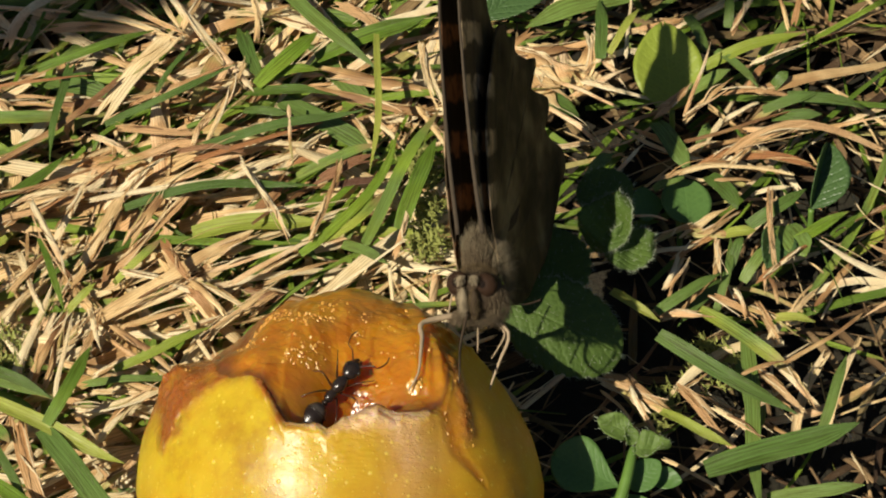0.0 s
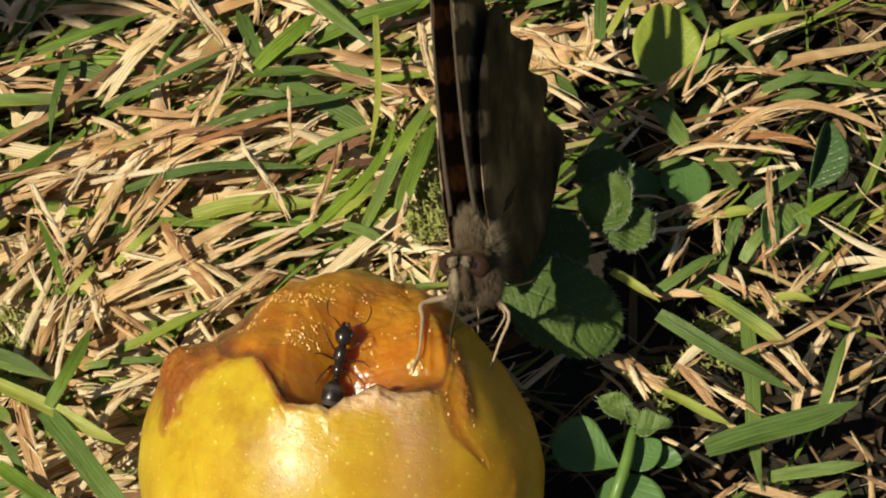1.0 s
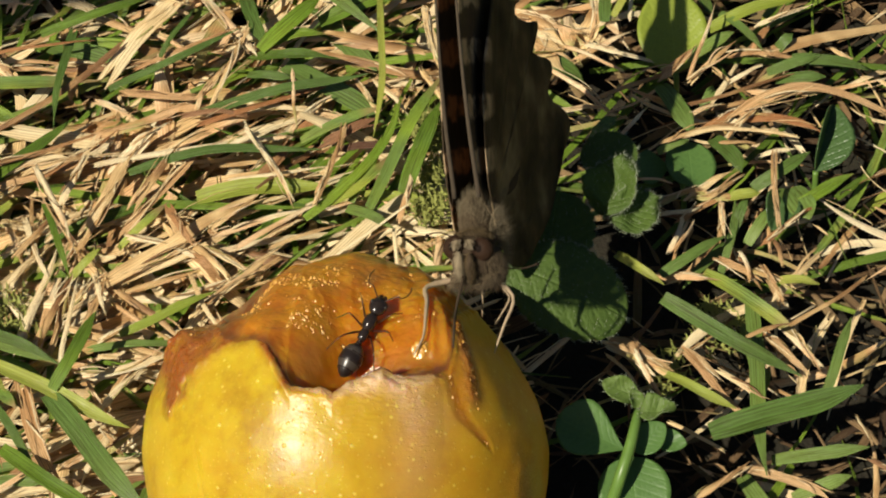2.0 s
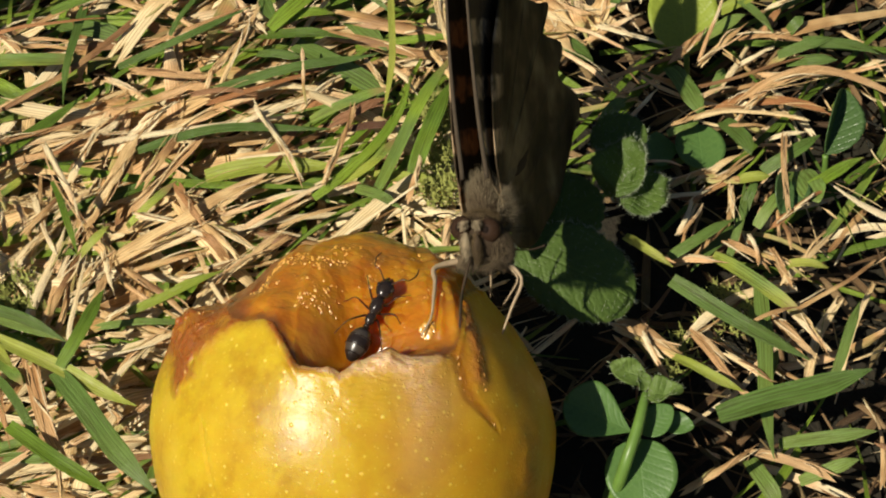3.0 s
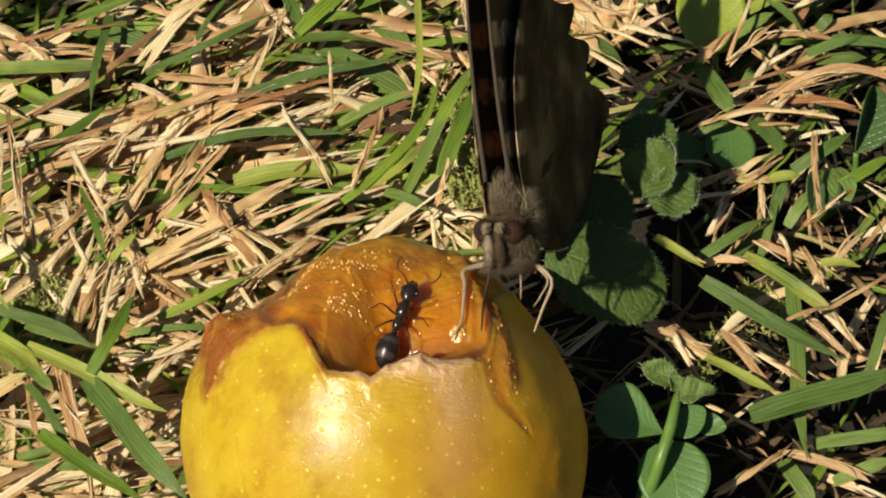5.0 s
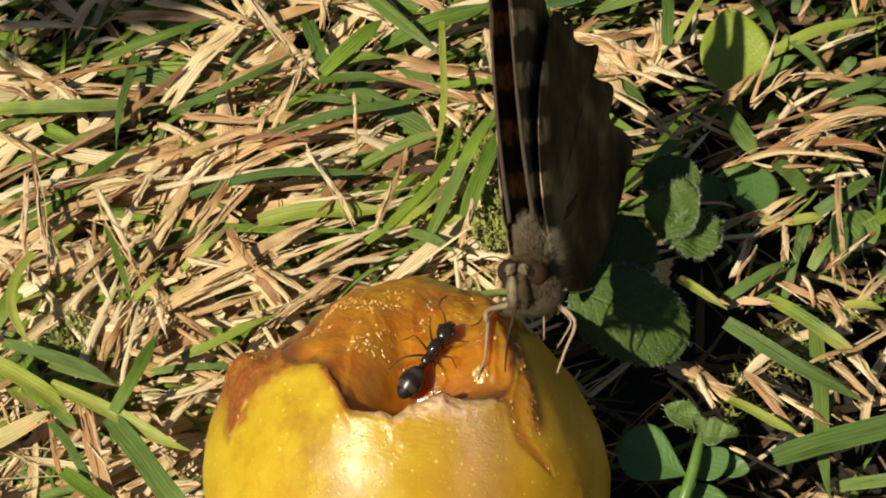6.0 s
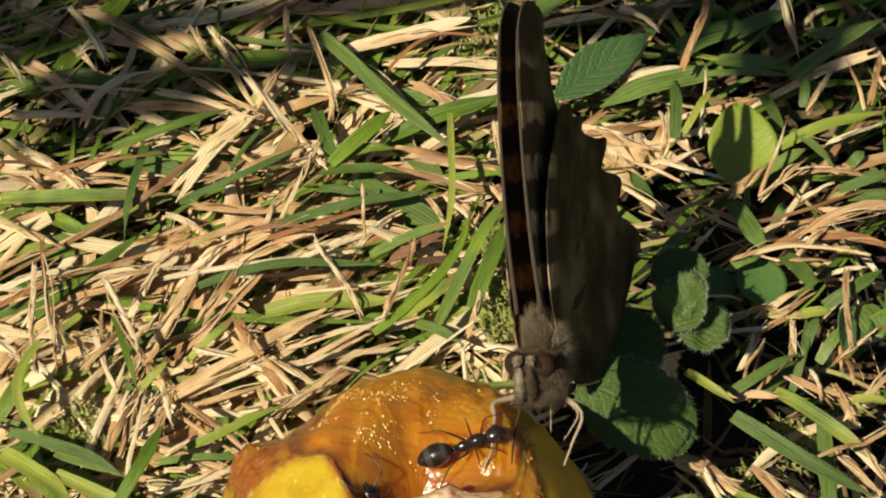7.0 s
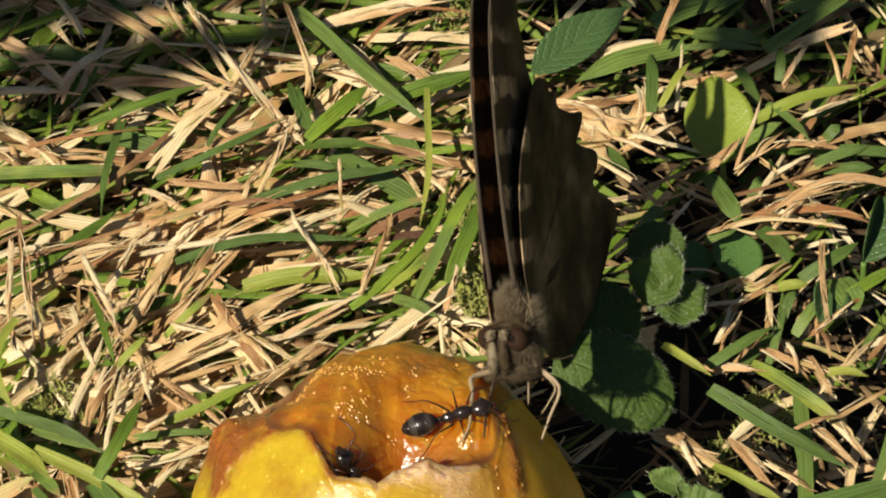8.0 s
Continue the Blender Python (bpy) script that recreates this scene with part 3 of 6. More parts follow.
sheaf("green_grass", m_green, lawn(900) + top_blades(170), "scattered green blades of lawn grass among dry litter", "grass")


def outer_lawn(count, dry):
    """The same lawn round about, more coarsely built."""
    out = []
    while len(out) < count:
        x, y = rng.gauss(0, 190), rng.gauss(20, 190)
        if (-66 < x < 68 and -28 < y < 102) or abs(x) > 480 or abs(y) > 480:
            continue
        a = rng.uniform(0, 2 * math.pi)
        length = rng.uniform(12, 40)
        z = rng.uniform(-5.0, 0.5)
        rise = 0.1 * length * rng.random() * (0.4 if dry else 1.0)
        end = (x + length * math.cos(a), y + length * math.sin(a), z + rise)
        if -64 < end[0] < 66 and -26 < end[1] < 100:
            continue
        out.append(((x, y, z), end, rng.uniform(0.8, 2.4), rng.gauss(0, 0.1) * length, rng.uniform(0, 0.05) * length, rng.uniform(0.1, 0.6), rng.gauss(0, 0.8), dry, 3, 0.12))
    return out


sheaf("outer_litter", m_straw, outer_lawn(6500, True), "dry straw-coloured dead grass of the wider lawn", "dry grass")
sheaf("outer_grass", m_green, outer_lawn(5000, False), "green grass of the wider lawn", "grass")


# ---- the fruit ----
RIM = [(-95, 95), (-60, 62), (-48, 50), (-42, 40), (-37, 33.5), (-32.3, 31.0), (-25.5, 31.4), (-22.4, 30.0), (-19.8, 26.0), (-17.4, 21.4), (-14.6, 16.9), (-6.7, 16.3), (-5.2, 16.0), (-3.6, 14.8), (-1.6, 16.4), (0.7, 18.2),
       (6.7, 20.6), (9.7, 21.4), (15.8, 19.9), (25.5, 20.8), (29.1, 22.5), (31.8, 29.8), (35.2, 42.9), (44, 52), (60, 66), (95, 96)]
BROWNED = [(-95, 20), (-66, 24), (-57, 14), (-51, 22), (-45.3, 26.5), (-40.2, 29.4), (-32.3, 31.5), (-20, 40)]
# how far the overripe body has shrunk, by the angle round its eye, in degrees
SHRUNK = [(0, 0.972), (12, 0.948), (25, 0.918), (38, 0.904), (50, 0.908), (62, 0.928), (72, 0.958), (80, 0.985), (88, 0.995), (97, 0.977), (104, 0.952), (113, 0.920), (122, 0.890), (130, 0.882), (136, 0.890), (139, 0.93), (144, 1.0),
          (149, 1.005), (160, 0.997), (180, 1.005)]


def sstep(a, b, x):
    t = np.clip((x - a) / (b - a), 0, 1)
    return t * t * (3 - 2 * t)


def hump(x, at, width):
    return np.exp(-((x - at) / width) ** 2)


def table(x, rows):
    return np.interp(x, [r[0] for r in rows], [r[1] for r in rows])


def fruit_form(d, p, q):
    """Radius over the sphere's, and the masks of its surface, for directions d with the face angles p (across) and q (up)."""
    n1, n2, n3, n4 = (np.array([noise.noise(Vector(v)) for v in d * k]) for k in (2.3, 9.0, 26.0, 62.0))
    front = np.hypot(p, q) < 112
    rim = table(p, RIM) + 0.7 * n2 + 0.4 * n3 + 0.1 * n4
    soft_rim = sum(table(p + k, RIM) for k in range(-9, 10, 2)) / 10
    s = np.where(front, q - rim, -50)
    inside = s > 0
    wet = np.where(inside, 1.0, 0.0)
    r = 1.0 + 0.010 * n1 + 0.003 * n2
    r -= 0.05 * sstep(0.55, 1.0, -d[:, 2])
    turn = np.degrees(np.arctan2(q, p))
    begins = 30 + 22 * hump(turn, 134, 14)
    r -= (1 - table(np.where(turn < -90, 180, np.maximum(turn, 0)), SHRUNK)) * sstep(begins, 74, np.hypot(p, q)) * sstep(-50, 14, q)
    # the hole: an undercut pit behind the front lip, a shallow bowl to its right, a steep back wall
    reach = sstep(-60, -40, p) * sstep(35, 12, p)
    depth = 0.13 * hump(p, -3, 9) + 0.25 * hump(p, 8, 15) + 0.08
    depth -= 0.10 * hump(p, -22, 10) - 0.02 * hump(p, 22, 5)
    depth = np.maximum(depth, 0.03) * reach
    fall = 1 - np.clip((q - soft_rim) / np.maximum(90 - soft_rim, 10), 0, 1)
    hollow = depth * sstep(0, 3.6 + 2.5 * sstep(-3, 5, p) + 7 * hump(p, -21, 6), s) * (0.62 * fall ** 1.1 + 0.38 * fall ** 3.0)
    # at its left-hand end the hole runs out level with the browned rim
    hollow = hollow * (1 - 0.85 * sstep(-25, -38, p) * sstep(72, 54, np.hypot(p, q)))
    r -= wet * hollow
    # the lip is thick and rolls in
    r -= 0.030 * sstep(-3.6, 0.4, s) * sstep(-26, -18, p) * sstep(33, 26, p) * front
    # lumps and drips of the pulp
    lumps = 0.010 * n2 + 0.0045 * n3 + 0.0022 * n4
    drips = 0.0012 * np.sin(p * 0.62 + 2.4 * n1 + 1.2 * n2) * sstep(20, 36, s) * sstep(40, 10, p)
    r += wet * (lumps * sstep(0.5, 5, s) + drips)
    # dried strings of pulp at the right-hand end of the hole
    for at, wide, low, tall in ((26.5, 1.3, 27, 0.016), (30.0, 1.1, 28, 0.014), (23.2, 0.9, 33, 0.008)):
        r += tall * hump(p - 0.10 * (q - 30) + 0.8 * n2, at, wide) * sstep(low, low + 4, q) * sstep(52, 42, q)
    # the torn lip: thin and raised, curled highest at the two corners
    r += 0.010 * hump(s, -3.2, 2.2) * (~inside) * front * (0.6 + (0.8 * n2 + 0.5 * n3) * sstep(-12, 0, p)) * sstep(-46, -34, p)
    r += 0.020 * hump(p, -21, 4) * hump(q, 30, 5)
    r += 0.036 * hump(p, -60, 8) * hump(q, 38, 7) * (1 + 0.5 * n3)
    r += (0.010 * n2 + 0.008 * n3) * hump(p, -54, 10) * hump(q, 30, 11)
    # the taut ridge below the corner of the lip
    r += 0.013 * np.clip((q - 3) / 11, 0, 1.3) ** 2 * hump(p, -16, 7) * (~inside)
    # slack, finely wrinkled skin under the hole
    slack = hump(p, 10, 14) * hump(s, -6, 9) * (~inside)
    r += slack * (0.010 * n2 + 0.004 * n3 - 0.004)
    r += slack * 0.0016 * np.sin(4.6 * q + 9 * n2 + 3 * n3 + 0.5 * p) * (0.5 + 0.9 * n3)
    r -= 0.012 * hump(p, 20, 8) * hump(q, 12, 7)
    # a split that runs down the flank, with a peeled strip beside it
    line = np.interp(q, [-2, 0.3, 3.5, 8.1, 14.4, 21, 30], [42.5, 40.6, 37.4, 33.2, 30.8, 29.4, 29.2]) + 0.7 * n2
    wide = np.interp(q, [-2, 1, 5, 14, 24], [0.5, 1.3, 1.9, 2.0, 2.4])
    off = (p - line) / wide
    run = sstep(-3, 1, q) * sstep(27, 22, q)
    split = sstep(1.7, 0.2, np.abs(off)) * run
    r -= split * (0.006 + 0.003 * n3)
    r += 0.001 * hump(off, 1.7, 0.6) * run * (1 + n3)
    peel = hump(p + 0.9 * n2, 36.2, 2.7) * sstep(9, 17, q) * sstep(47, 40, q)
    r += peel * (0.004 + 0.010 * n3 + 0.004 * n4)
    # shallow dents on the flank
    r -= 0.004 * hump(p + 0.2 * q, -44, 1.1) * sstep(8, -2, q) * sstep(-30, -16, q)
    bruise = np.clip(hump(p, 9, 15) * np.exp(-(np.minimum(s, 0) / 9.5) ** 2) * 1.05 + 0.7 * hump(p, 19, 8) * hump(q, 4, 14) + 0.8 * hump(s, -0.5, 2.2) * sstep(-26, -18, p) * sstep(30, 20, p), 0, 1)
    mauve = np.clip(hump(p, 21, 8) * hump(q, 9, 9) + 0.7 * hump(p, 17, 7) * hump(q, -9, 13) + 0.9 * peel, 0, 1)
    rot = (0.15 + 0.75 * sstep(-34, -20, p)) * hump(s, 1.3, 1.6) * (0.6 + 0.6 * n2) + 0.35 * hump(s, 0, 2.4) * (0.7 + n3) + 0.75 * hump(p - np.interp(q, [14, 16, 21.4, 26, 30, 33], [-11, -14.6, -17.4, -19.8, -22.4, -26]), -0.6, 2.2) * sstep(13, 17, q) * sstep(36, 30, q) * (0.8 + 0.6 * n3) + 0.55 * peel
    rot = rot + 0.6 * hump(p, -52, 5) * hump(q, 19, 6) * (0.7 + n3) + 0.4 * hump(p, 58, 9) * hump(q, -14, 14) * (0.8 + 0.5 * n2) + 0.45 * hump(p, -2, 11) * hump(q, -26, 9) * (0.5 + 1.2 * n2)
    # browned flesh, and the front lip's shadow painted in behind the rim
    rot = np.clip(rot + 0.95 * hump(p, 14, 12) * hump(s, 3, 7) * wet + 0.8 * hump(p, 9.5, 3.5) * hump(q, 67, 5), 0, 1)
    browned = q - table(p, BROWNED) + 2.2 * n2 + 1.6 * n3
    rot = np.clip(rot + sstep(-6.0, 7.0, browned) * sstep(-29, -38, p) * (0.95 + 0.5 * n2) * front, 0, 1)
    masks = dict(bruise=bruise, mauve=mauve, rot=rot, green=np.clip((0.75 + 0.5 * n1) * sstep(24, -26, p), 0, 1), deep=np.maximum(np.clip(hollow / 0.3, 0, 1) * sstep(50, 26, q), 0.5 * sstep(-12, -36, p) * sstep(70, 46, q) * (0.8 + 0.5 * n2)),
                 torn=np.clip(0.7 * sstep(2.2, 0.0, np.abs(off)) * run + 0.7 * peel, 0, 1), amber=np.clip(sstep(20, 62, p) * (0.85 + 0.6 * n1), 0, 1))
    under = wet * sstep(0, 4, s) * sstep(22, 5, s) * 3.2 * hump(p, -5, 7)
    return r, s, inside, masks, under


def face_grid(rows, round_about):
    """Directions over the sphere, dense round the hole, with their face angles."""
    face, high, right = np.array([0, -0.405, 0.914]), np.array([0, 0.914, 0.405]), np.array([1.0, 0, 0])
    al = np.concatenate([np.linspace(0.15, 112, rows), np.linspace(113.5, 179.5, 30)])
    az = np.linspace(0, 2 * math.pi, round_about, endpoint=False)
    A, Z = (g.ravel() for g in np.meshgrid(al, az, indexing="ij"))
    ar = np.radians(A)
    d = np.cos(ar)[:, None] * face + (np.sin(ar) * np.cos(Z))[:, None] * right + (np.sin(ar) * np.sin(Z))[:, None] * high
    return d, A * np.cos(Z), A * np.sin(Z), len(al)


def fruit():
    root = new("fruit")
    root.location = FRUIT_AT * MM
    tagged(root, "yellow overripe fruit with a rotted wet hole, lying in the grass", "fruit")
    na = 640
    d, p, q, rows = face_grid(330, na)
    r, s, inside, masks, under = fruit_form(d, p, q)
    # the pit reaches under the front lip
    pos = d * (r * FRUIT_R * MM)[:, None] - np.array([0, 0.914, 0.405]) * (under * MM)[:, None]
    i, j = np.meshgrid(np.arange(rows - 1), np.arange(na), indexing="ij")
    a = (i * na + j).ravel()
    b = (i * na + (j + 1) % na).ravel()
    quads = np.stack([a, a + na, b + na, b], axis=1)
    wet = inside[quads].mean(axis=1) > 0.5
    for name, mask, material, label in (("skin", ~wet, m_skin, "glossy yellow skin with tan bruise and pale pores"), ("flesh", wet, m_flesh, "wet brown-orange rotting flesh")):
        f = quads[mask]
        used, inv = np.unique(f, return_inverse=True)
        faces = inv.reshape(-1, 4).tolist()
        if name == "skin":
            top = np.where(used < na)[0].tolist()
            end = np.where(used >= (rows - 1) * na)[0].tolist()
            faces += [top, end[::-1]]
        ob = mesh_object(name, pos[used], faces, material, root, label)
        for key, values in masks.items():
            at = ob.data.attributes.new(key, "FLOAT", "POINT")
            at.data.foreach_set("value", values[used].astype(np.float32))
    # beads of juice: swarms on the back wall, a pool at the right-hand end, a few on the torn skin
    pick = np.random.RandomState(4)
    even = np.sin(np.radians(np.hypot(p, q)))
    swarm = np.array([noise.noise(Vector(v) * 7.0 + Vector((3, 1, 5))) for v in d])
    wall = inside * sstep(9, 22, s) * (np.hypot(p, q) < 80) * sstep(36, 22, p) * sstep(-46, -30, p) * np.clip(0.12 + 2.4 * swarm, 0.02, 2)
    wall *= (0.3 + sstep(30, 42, q)) * (0.45 + 1.1 * sstep(2, -16, p))
    pool = hump(p, 23.6, 1.0) * hump(q, 31.0, 1.7)
    strip = masks["torn"] * (~inside) + 0.4 * masks["rot"] * hump(p, -55, 12) * (~inside) * (q > 10)
    dry = masks["bruise"] * (p > 2) * (~inside) * (s < -1) * (s > -14)
    bm = bmesh.new()
    bmesh.ops.create_icosphere(bm, subdivisions=2, radius=1.0)
    bm.verts.ensure_lookup_table()
    unit = np.array([v.co[:] for v in bm.verts])
    tri = np.array([[v.index for v in f.verts] for f in bm.faces])
    bm.free()
    # beads lean to the sun-camera half vector, so their shape makes the glints
    glance = np.array([-0.265, -0.387, 0.883])
    bv, bf = [], []
    for weight, count, small, large, lean in ((wall, 460, 0.03, 0.15, 6.0), (pool, 30, 0.16, 0.42, 60.0), (strip, 70, 0.03, 0.13, 4.0), (dry, 30, 0.03, 0.07, 4.0)):
        weight = weight * even
        for v in pick.choice(len(p), count, replace=False, p=weight / weight.sum()):
            size = small + (large - small) * pick.rand() ** 3.5
            axis = d[v] + lean * glance + 0.3 * pick.randn(3)
            axis = axis / np.linalg.norm(axis)
            long = np.cross(axis, [1.0, 0, 0])
            drop = unit - 0.72 * (unit @ axis)[:, None] * axis
            drop = drop + (0.9 * pick.rand()) * (unit @ long)[:, None] * long
            bf.append(tri + len(bv) * len(unit))
            bv.append(pos[v] + (drop * size + d[v] * size * 0.1) * MM)
    ob = mesh_object("juice", np.concatenate(bv), np.concatenate(bf).tolist(), m_juice, root, "clear glistening beads of juice")
    ob["kind"] = "stuff"
    return root


fruit()


# ---- leaves ----
def leaf_sheet(length, width, shape, cup=0.15, droop=0.0, teeth=0, notch=0.0, thick=0.16, wave=0.0, fold=0.0):
    """A leaf of some thickness in millimetres, base at the origin, tip along y."""
    nv, nu = (56 if teeth else 22), 14
    v = np.linspace(0, 1, nv + 1)
    if shape == "heart":
        half = np.sin(np.pi * np.clip(v, 0.0, 1) ** 1.45) ** 0.75 * 0.92 + 0.14 * (1 - v) * v * 4
    elif shape == "round":
        half = np.sqrt(np.clip(1 - (2 * v - 1) ** 2, 0, 1))
    elif shape == "fan":
        half = np.sin(np.pi * np.clip(v, 0.0, 1) ** 1.7) ** 0.62
    elif shape == "lance":
        half = np.sin(np.pi * v ** 0.8) ** 0.9
    else:
        half = np.sin(np.pi * v ** 0.85) ** 0.65
    half = np.maximum(half, 0.03)
    if teeth:
        half = half * (1 + 0.07 * np.abs(np.sin(v * math.pi * teeth)) - 0.03)
    u = np.linspace(-1, 1, nu + 1)
    top, uv = [], []
    for i, vv in enumerate(v):
        for uu in u:
            x = uu * half[i] * width * 0.5
            y = vv * length - notch * length * (1 - abs(uu)) * max(0.0, vv - 0.7) / 0.3
            z = cup * width * 0.5 * (uu * half[i]) ** 2 - droop * length * vv * vv + wave * length * math.sin(vv * 9 + uu * 2.2) * 0.5
            z += fold * width * abs(uu) * half[i]
            top.append((x, y, z))
            uv.append((0.5 + 0.5 * uu, vv))
    top = np.array(top)
    low = top - np.array([0, 0, thick])
    n = nu + 1
    faces = []
    base = len(top)
    for i in range(nv):
        for k in range(nu):
            a = i * n + k
            faces.append((a, a + 1, a + n + 1, a + n))
            faces.append((base + a, base + a + n, base + a + n + 1, base + a + 1))
    edge = [k for k in range(n)] + [i * n + nu for i in range(1, nv + 1)] + [nv * n + k for k in range(nu - 1, -1, -1)] + [i * n for i in range(nv - 1, 0, -1)]
    for a, b in zip(edge, edge[1:] + edge[:1]):
        faces.append((b, a, base + a, base + b))
    return np.concatenate([top, low]) * MM, faces, uv + uv, [tuple(top[e] * MM) for e in edge]


def leaflet(name, material, parent, at, turn, args, hairs=0, label=""):
    """One leaf as a part: at in millimetres from its plant, turn in degrees. hairs: how many fringe its edge and stand on it."""
    verts, faces, uvs, edge = leaf_sheet(**args)
    ob = mesh_object(name, verts, faces, material, parent, label, uvs)
    ob.matrix_basis = pose(at[0] * MM, at[1] * MM, at[2] * MM, *turn)
    if hairs:
        hr = random.Random(hairs)
        hv, hf = [], []
        mid = Vector((0, args["length"] * 0.5 * MM, 0))
        for i in range(hairs):
            if i % 3:
                p = Vector(edge[hr.randrange(len(edge))])
                way = (p - mid).normalized() + Vector((hr.gauss(0, 0.35), hr.gauss(0, 0.35), hr.uniform(-0.1, 0.5)))
            else:
                p = Vector(verts[hr.randrange(len(verts) // 2)])
                way = Vector((hr.gauss(0, 0.4), hr.gauss(0, 0.4), 1))
            way.normalize()
            size = hr.uniform(0.25, 0.65) * MM
            side = way.orthogonal().normalized() * 0.022 * MM
            other = way.cross(side)
            b = len(hv)
            hv += [p + side, p - side * 0.5 + other, p - side * 0.5 - other, p + way * size]
            hf += [(b, b + 1, b + 3), (b + 1, b + 2, b + 3), (b + 2, b, b + 3)]
        ho = mesh_object("leaf_hairs", hv, hf, m_hair, ob, "fine pale hairs fringing the leaf")
        ho["kind"] = "stuff"
    return ob


def plant(name, at, label, category, group=""):
    root = new(name)
    root.location = Vector(at) * MM
    return tagged(root, label, category, group)


def clover():
    root = plant("clover_plant", (24.3, 2.6, 4.0), "low green clover plant with rounded leaflets beside the fruit", "clover")
    tube("stem", [Vector(p) * MM for p in ((-2.9, -8.8, -9.0), (-2.5, -6.6, 4.0), (-1.6, -4.4, 9.0), (-0.6, -1.8, 10.2), (0.0, 0.3, 10.4), (0.4, 1.8, 9.8))], [0.00055, 0.00055, 0.00054, 0.0005, 0.00044, 0.00034], m_stem, root, "bright green fleshy stem")
    leaflet("leaflet", m_clover, root, (-0.9, -1.5, 9.2), (10, -8, 64), dict(length=6.4, width=5.0, shape="fan", cup=0.22, notch=0.05, fold=0.05))
    leaflet("leaflet", m_clover, root, (-0.3, -1.5, 7.8), (-4, 6, 183), dict(length=6.2, width=6.2, shape="round", cup=0.10, notch=0.05, droop=0.08))
    leaflet("leaflet", m_clover, root, (-0.1, -1.2, 8.4), (12, 6, -52), dict(length=3.6, width=2.8, shape="oval", cup=0.2))
    leaflet("leaflet", m_clover, root, (2.0, 0.4, 7.4), (8, 16, -104), dict(length=2.8, width=2.0, shape="oval", cup=0.2, wave=0.05))
    leaflet("bud_leaf", m_bud, root, (0.5, 3.3, 9.4), (14, -10, 66), dict(length=3.4, width=2.3, shape="oval", cup=0.45, wave=0.10), 40)
    leaflet("bud_leaf", m_bud, root, (0.4, 1.2, 10.3), (16, -14, -84), dict(length=3.2, width=2.4, shape="oval", cup=0.5, teeth=4, wave=0.16, fold=0.1), 60)
    leaflet("bud_leaf", m_bud, root, (0.3, 1.9, 10.2), (34, 10, 20), dict(length=1.8, width=1.3, shape="oval", cup=0.6, wave=0.12), 40)


clover()


def small_clover():
    root = plant("clover_sprig", (31.9, 34.6, -2.6), "single clover leaf with pale marks on a thin stalk", "clover")
    tube("stem", [Vector(p) * MM for p in ((1.0, -1.5, -2.0), (0.4, -0.8, 3.0), (0, 0, 5.4))], [0.0003, 0.0003, 0.00025], m_stem, root)
    leaflet("leaflet", m_clover, root, (1.0, -1.6, 5.6), (4, 8, 4), dict(length=4.9, width=5.0, shape="round", cup=0.1))
    leaflet("leaflet", m_clover, root, (-1.0, 1.0, 5.0), (8, -8, 96), dict(length=3.6, width=3.4, shape="heart", cup=0.15))


small_clover()


def hairy_herb():
    """The low herb behind the fruit, mostly in the insect's shade: two round scalloped leaves and a young pair."""
    root = plant("hairy_herb", (18.5, 24.0, 0), "low herb with round scalloped hairy green leaves in shade", "herb")
    tube("stem", [Vector(p) * MM for p in ((0.5, 2.5, -5), (0.2, 1.4, 3.0), (-1.8, -4.0, 10.6), (-4.1, -4.7, 12.5))], [0.0006, 0.0005, 0.0004, 0.0003], m_stem, root)
    leaflet("leaf", m_hairy, root, (-4.32, -4.65, 12.6), (6, 5, -112), dict(length=10.9, width=8.6, shape="round", cup=-0.10, droop=0.36, teeth=11, wave=0.016), 700)
    leaflet("leaf", m_hairy, root, (-1.1, -4.7, 11.2), (2, -4, -12), dict(length=8.6, width=7.8, shape="round", cup=0.12, teeth=9, wave=0.012), 360)
    leaflet("leaf", m_hairy, root, (3.0, 7.6, 10.0), (4, 6, -76), dict(length=5.4, width=4.6, shape="round", cup=0.15, teeth=6, wave=0.02), 200)
    leaflet("young_leaf", m_hairy, root, (4.6, 0.9, 11.6), (18, -14, -26), dict(length=6.0, width=5.0, shape="oval", cup=0.35, teeth=6, wave=0.15, fold=0.12), 420)
    leaflet("young_leaf", m_hairy, root, (5.3, 0.5, 11.2), (4, 18, -62), dict(length=5.0, width=4.2, shape="oval", cup=0.3, teeth=5, wave=0.15, fold=0.12), 320)


hairy_herb()


def single_leaf(name, material, at, turn, args, label, hairs=0):
    root = plant(name, at, label, "leaf")
    leaflet("leaf_blade", material, root, (0, 0, 0), turn, args, hairs)
    tube("leaf_stalk", [Vector((0, 0, -0.05)) * MM, Vector((0.2, -0.6, -at[2] * 0.5)) * MM, Vector((0.3, -0.9, -at[2] - 0.6)) * MM], [0.0003, 0.0003, 0.0003], m_stem, root)
    return root


single_leaf("lime_leaf", m_lime, (32.0, 45.4, 4.0), (10, -4, 2), dict(length=9.6, width=6.9, shape="oval", cup=0.2, wave=0.012, notch=0.06), "broad light lime-green leaf standing among grass")
single_leaf("serrated_leaf", m_dark_leaf, (13.6, 56.8, 3.4), (4, 6, -52), dict(length=12.5, width=4.8, shape="lance", cup=0.2, teeth=15, fold=0.08), "dark green toothed leaf lying in the grass")
single_leaf("folded_leaf", m_dark_leaf, (44.6, 34.0, 4.0), (8, 30, -14), dict(length=7.4, width=4.0, shape="oval", cup=0.2, fold=0.5), "folded blue-green leaf standing in the grass")
